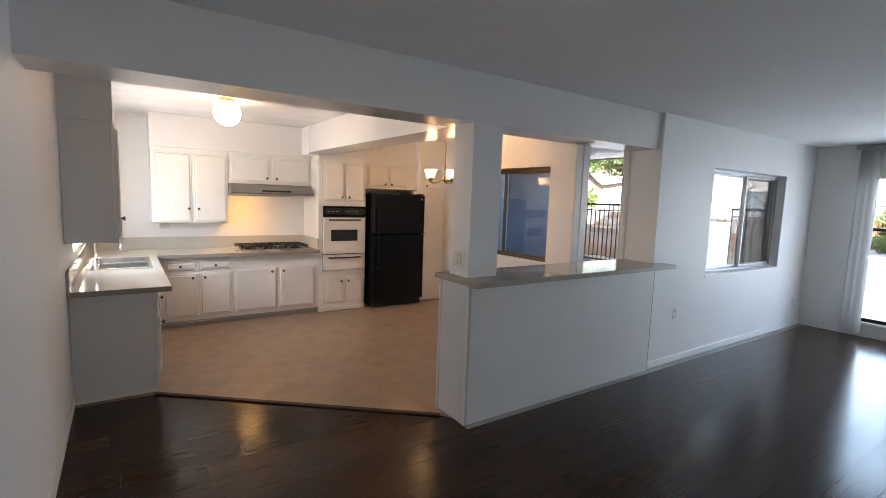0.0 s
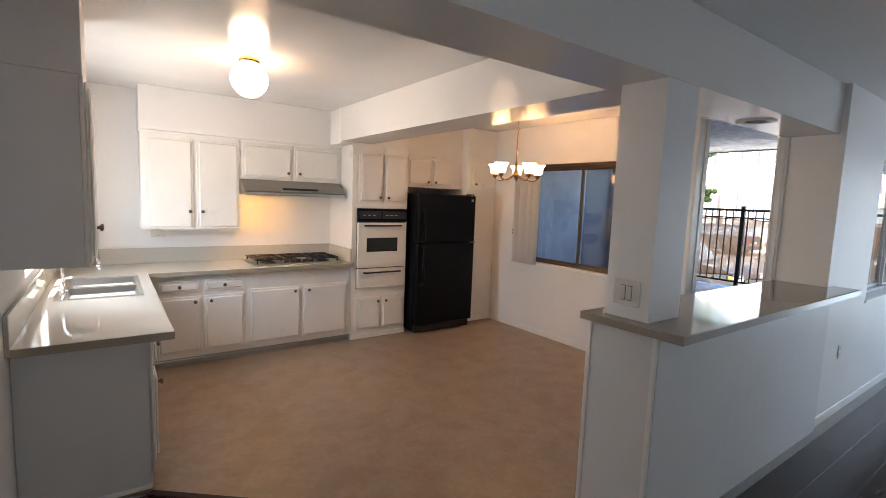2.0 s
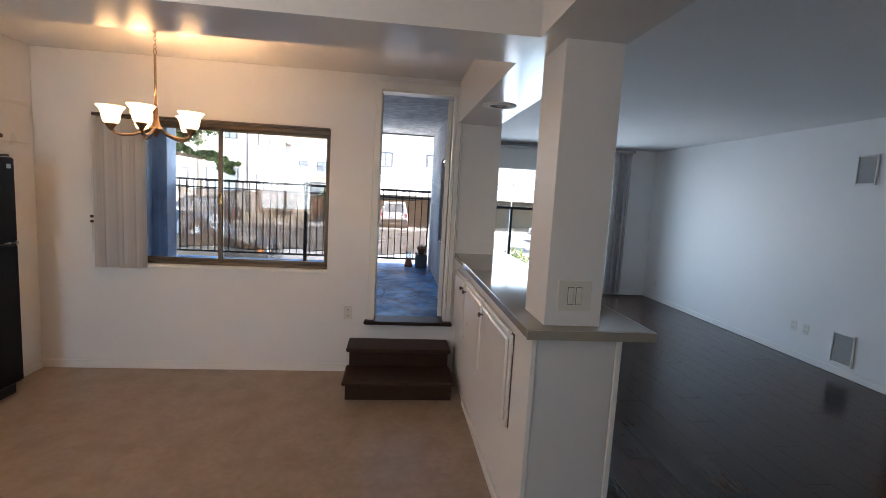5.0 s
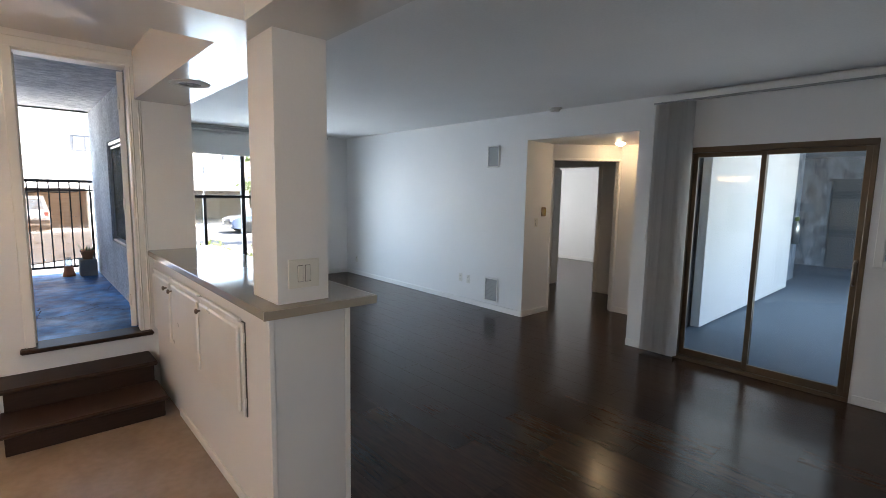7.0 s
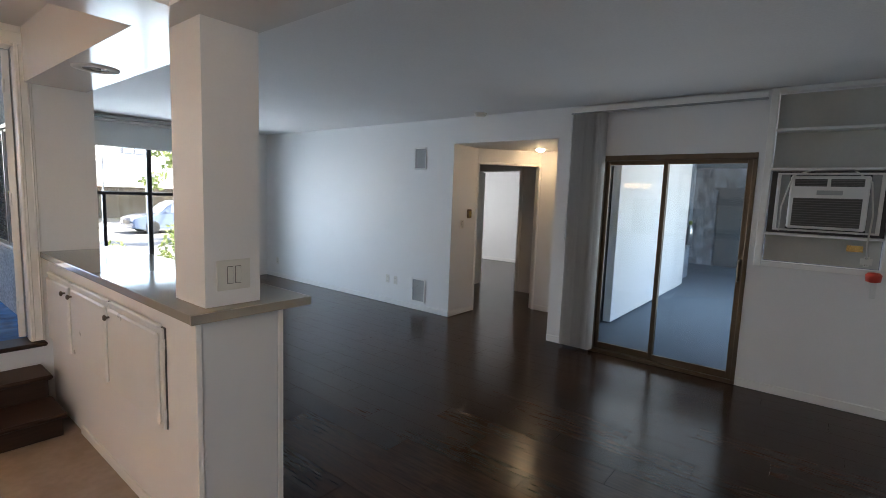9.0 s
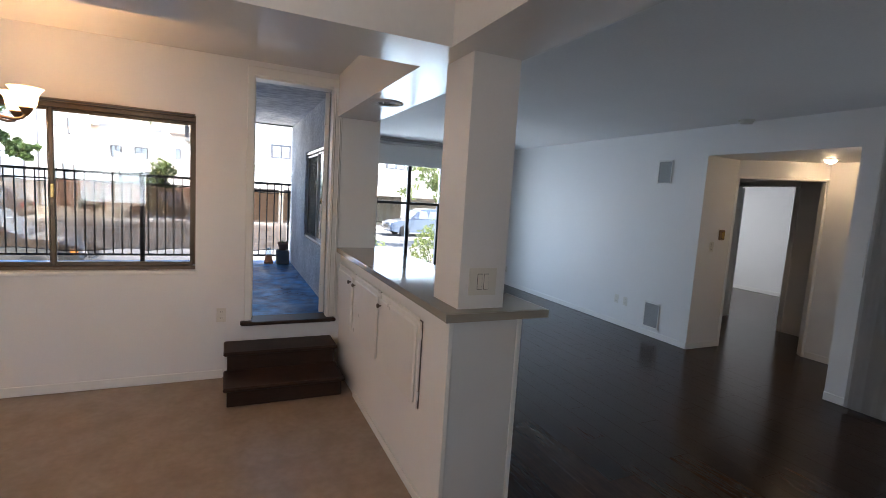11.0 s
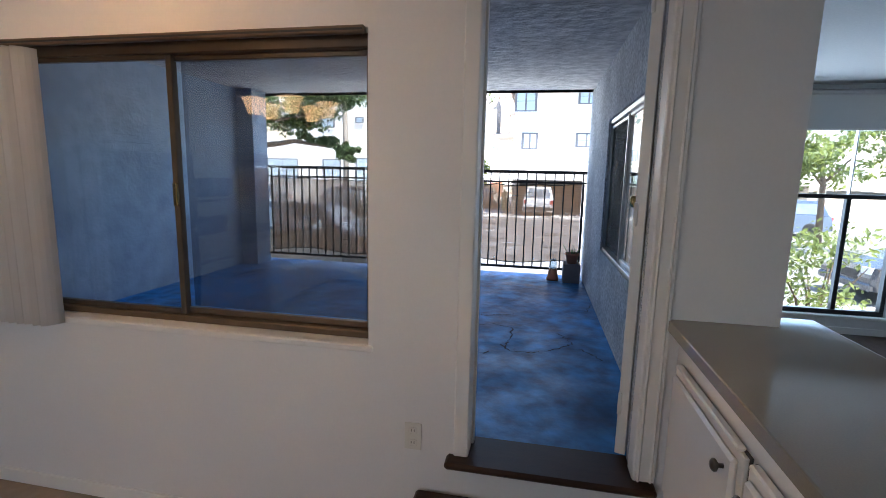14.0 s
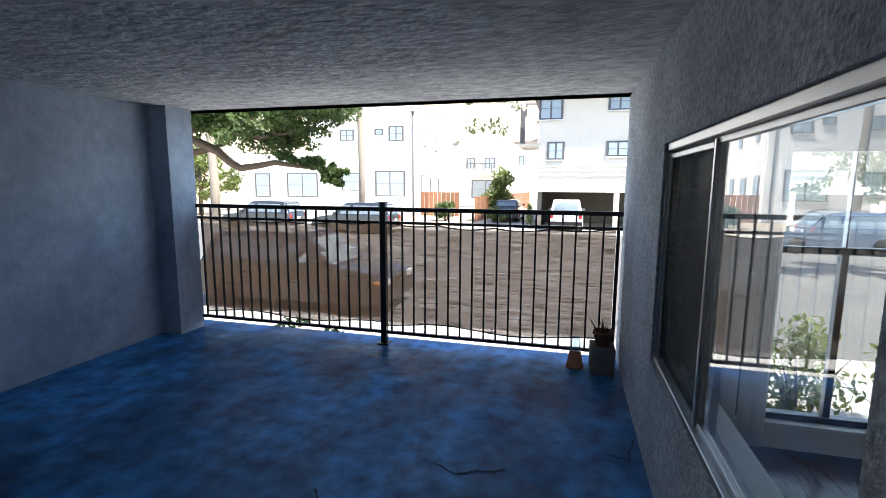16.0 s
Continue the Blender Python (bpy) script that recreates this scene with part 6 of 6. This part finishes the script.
def tree(base, trunk, limbs, clumps, leaf_mat, label, seed, size=0.09, density=150, r0=0.22):
    rnd = random.Random(seed)
    t = thing("tree", base, label, "tree")
    bm = bmesh.new()
    tube(bm, trunk, r0, 10, r0 * 0.55)
    part("trunk", bm, bark, t, smooth=True)
    for lm in limbs:
        rod("limb", lm, r0 * 0.42, bark, t, 7, 0.015)
    bm = bmesh.new()
    for c, s in clumps:
        for _ in range(5):
            o = Vector((rnd.gauss(0, 0.4), rnd.gauss(0, 0.4), rnd.gauss(0, 0.3)))
            leaves(bm, Vector(c) + Vector((o.x * s[0], o.y * s[1], o.z * s[2])), (s[0] * 0.5, s[1] * 0.5, s[2] * 0.45), density // 5, size, rnd)
    part("crown", bm, leaf_mat, t)
    return t


rt = random.Random(3)
clumps = []
# the underside of the crown sweeps down from the trunk to the hanging limb's tip
under = ((13.4, 3.3), (11.4, 3.05), (10.3, 2.62), (9.6, 2.5), (8.9, 2.5), (8.3, 2.62), (7.9, 3.0), (7.2, 3.45))
for k in range(120):
    i = rt.randrange(len(under) - 1)
    f = rt.random()
    yy, zb = (under[i][q] + (under[i + 1][q] - under[i][q]) * f for q in (0, 1))
    clumps.append(((13.0 + rt.uniform(-1.0, 1.0), yy, zb + 0.28 + 1.7 * rt.random() ** 1.6), (0.46, 0.42, 0.30)))
for yy, zz in ((8.75, 2.45), (8.5, 2.38), (8.3, 2.3), (8.1, 2.35), (7.95, 2.3), (7.75, 2.15), (7.66, 2.05), (7.6, 1.95), (7.55, 2.12)):
    clumps.append(((13.0, yy, zz), (0.20, 0.17, 0.16)))
tree((13.2, 12.6, GZ), [(13.2, 12.6, GZ - 0.05), (13.3, 12.4, 1.2), (13.1, 11.9, 2.5), (13.0, 11.4, 3.6), (13.0, 10.8, 4.8)],
     [[(13.1, 11.9, 2.75), (13.0, 11.05, 2.85), (13.0, 10.3, 2.55), (13.0, 9.95, 2.28), (13.0, 9.74, 2.19), (13.0, 9.3, 2.24), (13.0, 8.92, 2.30), (13.0, 8.5, 2.24), (13.0, 8.2, 2.2), (13.0, 7.8, 2.2), (13.0, 7.6, 1.95)],
      [(13.1, 11.7, 3.0), (13.2, 10.6, 3.1), (13.1, 9.4, 2.8), (13.0, 8.4, 2.9)], [(13.0, 11.4, 3.6), (12.6, 10.6, 4.1), (12.4, 9.6, 4.5)],
      [(13.1, 11.8, 2.9), (12.9, 10.9, 3.3), (12.9, 10.0, 3.0), (12.9, 9.2, 3.2)], [(13.2, 12.0, 2.4), (13.4, 10.9, 2.6), (13.3, 10.2, 2.75)]],
     clumps, leaf_green, "broad dark street tree with a hanging limb", 21, 0.055, 260, 0.26)
# palm trunks
for i, (x, y, h, r) in enumerate(((30.9, 15.2, 13.0, 0.17), (31.2, 26.0, 9.0, 0.26))):
    pt = thing("palm_tree", (x, y, GZ), "tall pale palm trunk with fronds at the top", "tree", "palms")
    bm = bmesh.new()
    tube(bm, [(x, y, GZ - 0.05), (x + 0.05, y, GZ + h * 0.3), (x, y + 0.1, GZ + h * 0.7), (x, y, GZ + h)], r * 1.15, 12, r * 0.85)
    part("trunk", bm, palm_bark, pt, smooth=True)
    bm = bmesh.new()
    rp = random.Random(31 + i)
    for k in range(22):
        a, dr = rp.uniform(0, 6.28), rp.uniform(-0.6, 0.8)
        pts = [Vector((x, y, GZ + h)) + Vector((math.cos(a) * 2.4 * f, math.sin(a) * 2.4 * f, (dr + 0.5) * 2.0 * f - 2.6 * f * f)) for f in (0, 0.25, 0.5, 0.75, 1)]
        for j in range(4):
            for s in (-1, 1):
                for q in range(4):
                    p0 = pts[j].lerp(pts[j + 1], q / 4)
                    side = Vector((-math.sin(a), math.cos(a), -0.5)) * 0.5 * s
                    dn = (pts[j + 1] - pts[j]).normalized() * 0.09
                    bm.faces.new([bm.verts.new(v) for v in (p0, p0 + dn, p0 + side + dn * 2)])
    part("fronds", bm, leaf_light, pt)
tree((36.0, 31.5, GZ), [(36, 31.5, GZ), (36, 31.4, 1.5), (36.1, 31.5, 3.0)], [[(36, 31.4, 1.5), (35.6, 30.2, 3.0)], [(36, 31.4, 1.8), (36.2, 32.8, 3.2)]],
     [((36 + rt.uniform(-1.5, 1.5), 31.5 + rt.uniform(-3.2, 3.0), 2.4 + rt.uniform(-1.6, 2.0)), (0.9, 0.9, 0.7)) for _ in range(26)], leaf_light, "pale green street tree across the road", 22, 0.16, 130, 0.2)
tree((21.5, -6.6, GZ), [(21.5, -6.6, GZ), (21.5, -6.5, 1.5), (21.6, -6.4, 2.6)], [[(21.5, -6.5, 1.5), (21.4, -5.4, 2.8)], [(21.5, -6.5, 1.6), (21.6, -7.6, 2.8)]],
     [((21.5 + rt.uniform(-1, 1), -6.5 + rt.uniform(-2.4, 2.4), 2.6 + rt.uniform(-0.9, 1.3)), (0.7, 0.7, 0.55)) for _ in range(22)], leaf_light, "young street tree outside the living room", 23, 0.11, 150, 0.12)

# wooded hillside in the distance
bm = bmesh.new()
rh = random.Random(9)
nx, nyy = 24, 60
gridv = [[bm.verts.new((100 + i * 8, -160 + j * 6, GZ + 60 * (i / nx) ** 0.8 + 5 * noise.noise((i * 0.3, j * 0.2, 2.0)))) for j in range(nyy)] for i in range(nx)]
for i in range(nx - 1):
    for j in range(nyy - 1):
        bm.faces.new((gridv[i][j], gridv[i + 1][j], gridv[i + 1][j + 1], gridv[i][j + 1]))
hill = tagged(part("hillside", bm, soil), "dry hillside dotted with trees and houses", "hill", "", "structure")
bm = bmesh.new()
for k in range(420):
    i, j = rh.randrange(nx - 1), rh.randrange(nyy - 1)
    x, y = 100 + (i + rh.random()) * 8, -160 + (j + rh.random()) * 6
    z = GZ + 60 * ((x - 100) / 8 / nx) ** 0.8
    leaves(bm, (x, y, z + 2), (3.2, 3.2, 2.4), 34, 0.9, rh)
tagged(part("hill_trees", bm, leaf_hill), "scattered trees on the far hillside", "trees", "", "stuff")
for k in range(26):
    x, y = rh.uniform(112, 270), rh.uniform(-30, 110)
    z = GZ + 60 * ((x - 100) / 8 / nx) ** 0.8
    hh = thing("hill_house", (x, y, z), "small pale house on the hillside", "house", "hill houses")
    w, d, h = rh.uniform(7, 12), rh.uniform(8, 14), rh.uniform(4, 7)
    box("wall", x, x + w, y, y + d, z - 3, z + h, stucco_white, hh)
    box("roof", x - 0.4, x + w + 0.4, y - 0.4, y + d + 0.4, z + h, z + h + 0.5, roof_mat, hh)
    for q in range(3):
        yy = y + d * (q + 0.3) / 3
        box("window", x - 0.1, x - 0.02, yy, yy + 1.4, z + h - 2.6, z + h - 1.2, far_glass, hh)


# ---- vehicles ----
def car(x, y, yaw, mat, label, length=4.6, width=1.85, height=1.68, suv=True):
    """A car whose nose points along its own +x; wheels, glass and lamps are parts."""
    gz = GZ - 0.12 if RX0 < x < RX1 else GZ - 0.002
    c = thing("car", (x, y, gz), label, "car")
    M = Matrix.Translation((x, y, gz)) @ pose(0, 0, 0, 0, 0, yaw)
    L, W, H = length, width / 2, height
    lower = [(-L / 2, 0.35), (-L / 2 - 0.02, 0.75), (-L / 2 + 0.06, 1.0), (-0.2, 1.02), (L * 0.21, 1.0), (L * 0.40, 0.90), (L / 2 - 0.06, 0.76), (L / 2, 0.55), (L / 2 - 0.04, 0.30), (L * 0.42, 0.24), (-L * 0.42, 0.24)]
    rear = -L / 2 + (0.12 if suv else 0.75)
    roof = [(rear, 1.0), (rear + 0.28, H - 0.10), (rear + 0.5, H - 0.02), (-0.3, H), (0.25, H - 0.04), (L * 0.09, H - 0.14), (L * 0.24, 0.99)]

    def shell(profile, half, top_in):
        bm = bmesh.new()
        zs = [p[1] for p in profile]
        z0, z1 = min(zs), max(zs)
        rows = []
        for k in (-1, -0.93, 0.93, 1):
            row = []
            for px, pz in profile:
                f = (pz - z0) / (z1 - z0)
                w = half - top_in * f
                shrink = 0.97 if abs(k) == 1 else 1.0
                row.append(bm.verts.new(((px * shrink), k * w, z0 + (pz - z0) * (0.98 if abs(k) == 1 else 1))))
            rows.append(row)
        n = len(profile)
        for a, b in zip(rows, rows[1:]):
            for i in range(n):
                bm.faces.new((a[i], a[(i + 1) % n], b[(i + 1) % n], b[i]))
        bm.faces.new(rows[0][::-1])
        bm.faces.new(rows[-1])
        bmesh.ops.recalc_face_normals(bm, faces=bm.faces)
        bmesh.ops.transform(bm, matrix=M, verts=bm.verts)
        return bm
    part("body", shell(lower, W, 0.05), mat, c)
    part("cabin", shell(roof, W - 0.06, 0.17), mat, c)

    def mbox(name, b, m, parent, bev=0.01):
        bm = bmesh.new()
        add_box(bm, *b, bev, M)
        return part(name, bm, m, parent)
    for s in (-1, 1):
        for x0, x1 in ((rear + 0.42, -0.18), (-0.10, L * 0.10)):
            bm = bmesh.new()
            yb, yt = s * (W - 0.075), s * (W - 0.185)
            q = [bm.verts.new(M @ Vector(v)) for v in ((x0, yb + s * 0.012, 1.06), (x1 + 0.12, yb + s * 0.012, 1.06), (x1, yt + s * 0.012, H - 0.16), (x0 + 0.12, yt + s * 0.012, H - 0.16))]
            bm.faces.new(q)
            bmesh.ops.solidify(bm, geom=list(bm.faces), thickness=0.01)
            part("side_window", bm, far_glass, c)
        for wx in (-L * 0.31, L * 0.31):
            mw = M @ Matrix.Translation((wx, s * (W - 0.10), 0.335)) @ pose(0, 0, 0, -90 * s)
            ty = turned("wheel", [(0.20, -0.10), (0.31, -0.10), (0.335, -0.06), (0.335, 0.08), (0.31, 0.105), (0.22, 0.11)], (0, 0, 0), tyre_mat, c, 20, mw)
            turned("rim", [(0.0001, 0.085), (0.06, 0.09), (0.07, 0.07), (0.19, 0.085), (0.22, 0.11), (0.225, 0.09)], (0, 0, 0), lamp_clear, ty, 20, mw)
        mbox("headlight", (L / 2 - 0.16, L / 2 - 0.015, s * (W - 0.42) if s < 0 else W - 0.42, s * (W - 0.10) if s < 0 else W - 0.10, 0.62, 0.76) if s > 0 else (L / 2 - 0.16, L / 2 - 0.015, -(W - 0.10), -(W - 0.42), 0.62, 0.76), lamp_clear, c)
        mbox("indicator", (L / 2 - 0.25, L / 2 - 0.10, s * (W - 0.06) - 0.04, s * (W - 0.06) + 0.02, 0.66, 0.74), lamp_amber, c)
        mbox("tail_light", (-L / 2 - 0.02, -L / 2 + 0.08, s * (W - 0.16) - 0.08, s * (W - 0.16) + 0.08, 0.72, 0.95), lamp_red, c)
        mbox("mirror", (L * 0.16, L * 0.19, s * (W + 0.06) - 0.08, s * (W + 0.06) + 0.08, 1.02, 1.16), mat, c, 0.02)
    for b, nm in (((rear + 0.10, rear + 0.13, -(W - 0.30), W - 0.30, 1.12, H - 0.20), "rear_window"),):
        bm = bmesh.new()
        q = [bm.verts.new(M @ Vector(v)) for v in ((rear - 0.02 + 0.04, -(W - 0.24), 1.08), (rear - 0.02 + 0.04, W - 0.24, 1.08), (rear + 0.235, W - 0.34, H - 0.16), (rear + 0.235, -(W - 0.34), H - 0.16))]
        bm.faces.new(q)
        bmesh.ops.solidify(bm, geom=list(bm.faces), thickness=0.01)
        part(nm, bm, far_glass, c)
    bm = bmesh.new()
    q = [bm.verts.new(M @ Vector(v)) for v in ((L * 0.235, -(W - 0.16), 1.02), (L * 0.235, W - 0.16, 1.02), (L * 0.10 + 0.02, W - 0.27, H - 0.14), (L * 0.10 + 0.02, -(W - 0.27), H - 0.14))]
    bm.faces.new(q)
    bmesh.ops.solidify(bm, geom=list(bm.faces), thickness=0.01)
    part("windscreen", bm, far_glass, c)
    mbox("grille", (L / 2 - 0.03, L / 2 + 0.005, -0.45, 0.45, 0.48, 0.66), black_plastic, c)
    mbox("bumper", (L / 2 - 0.10, L / 2 + 0.03, -W + 0.05, W - 0.05, 0.28, 0.44), mat, c, 0.03)
    mbox("rear_bumper", (-L / 2 - 0.04, -L / 2 + 0.08, -W + 0.05, W - 0.05, 0.34, 0.56), black_plastic, c, 0.03)
    mbox("number_plate", (-L / 2 - 0.045, -L / 2 - 0.02, -0.16, 0.16, 0.66, 0.80), lamp_clear, c)
    return c


car(14.0, 8.9, -90, car_silver, "silver car parked at the kerb behind the railing")
car(28.6, 14.5, 90, car_dark, "dark car parked across the street")
car(28.7, 20.5, 90, car_dark, "dark car parked further along the street")
car(33.2, 3.2, 0, car_white, "white off-road car parked nose-in at the carport", 4.3, 1.85, 1.75)
car(38.5, 7.2, 0, car_dark, "dark car on the lane beside the fence", 4.4, 1.8, 1.5, False)
car(27.0, -7.2, 90, car_blue, "dark blue car parked on the street")
car(14.1, -5.6, 90, car_dark, "dark car parked at the near kerb")
car(28.6, 31.0, 90, car_white, "white car parked under the palms")

# ---- floor planks, nearest the walk ----
PW, PL = 0.19, 1.22
lr = tagged(thing("floor", (3.0, 0.6, 0), "dark brown wood plank floor with a satin sheen", "floor"), kind="structure")
plank_cache = {}


def plank(x0, x1, y0, y1):
    key = (round(x1 - x0, 3), round(y1 - y0, 3))
    if key not in plank_cache:
        bm = bmesh.new()
        add_box(bm, 0, key[0], 0, key[1], -0.014, 0, 0.0)
        bmesh.ops.bevel(bm, geom=[e for e in bm.edges if all(v.co.z > -0.001 for v in e.verts)], offset=0.0008, segments=1, affect="EDGES")
        me = bpy.data.meshes.new("plank")
        bm.to_mesh(me)
        bm.free()
        me.materials.append(plank_mat)
        plank_cache[key] = me
    o = new("plank", plank_cache[key])
    o.parent = lr
    o.location = Vector((x0, y0, 0)) - BASE[lr.name]


row = 0
y = SY
while y < 4.12:
    y1 = min(y + PW, 4.12)
    xe = EX if y1 <= 2.42 else min(2.0, 0.2 + (4.12 - y) * 1.23)
    if y < 2.42 < y1:
        y1 = 2.42
    x = WX - (row * 0.43) % PL
    while x < xe:
        a, b = max(x, WX), min(x + PL, xe)
        if b - a > 0.02:
            plank(a + 0.0006, b - 0.0006, y + 0.0006, y1 - 0.0006)
        x += PL
    y = y1
    row += 1
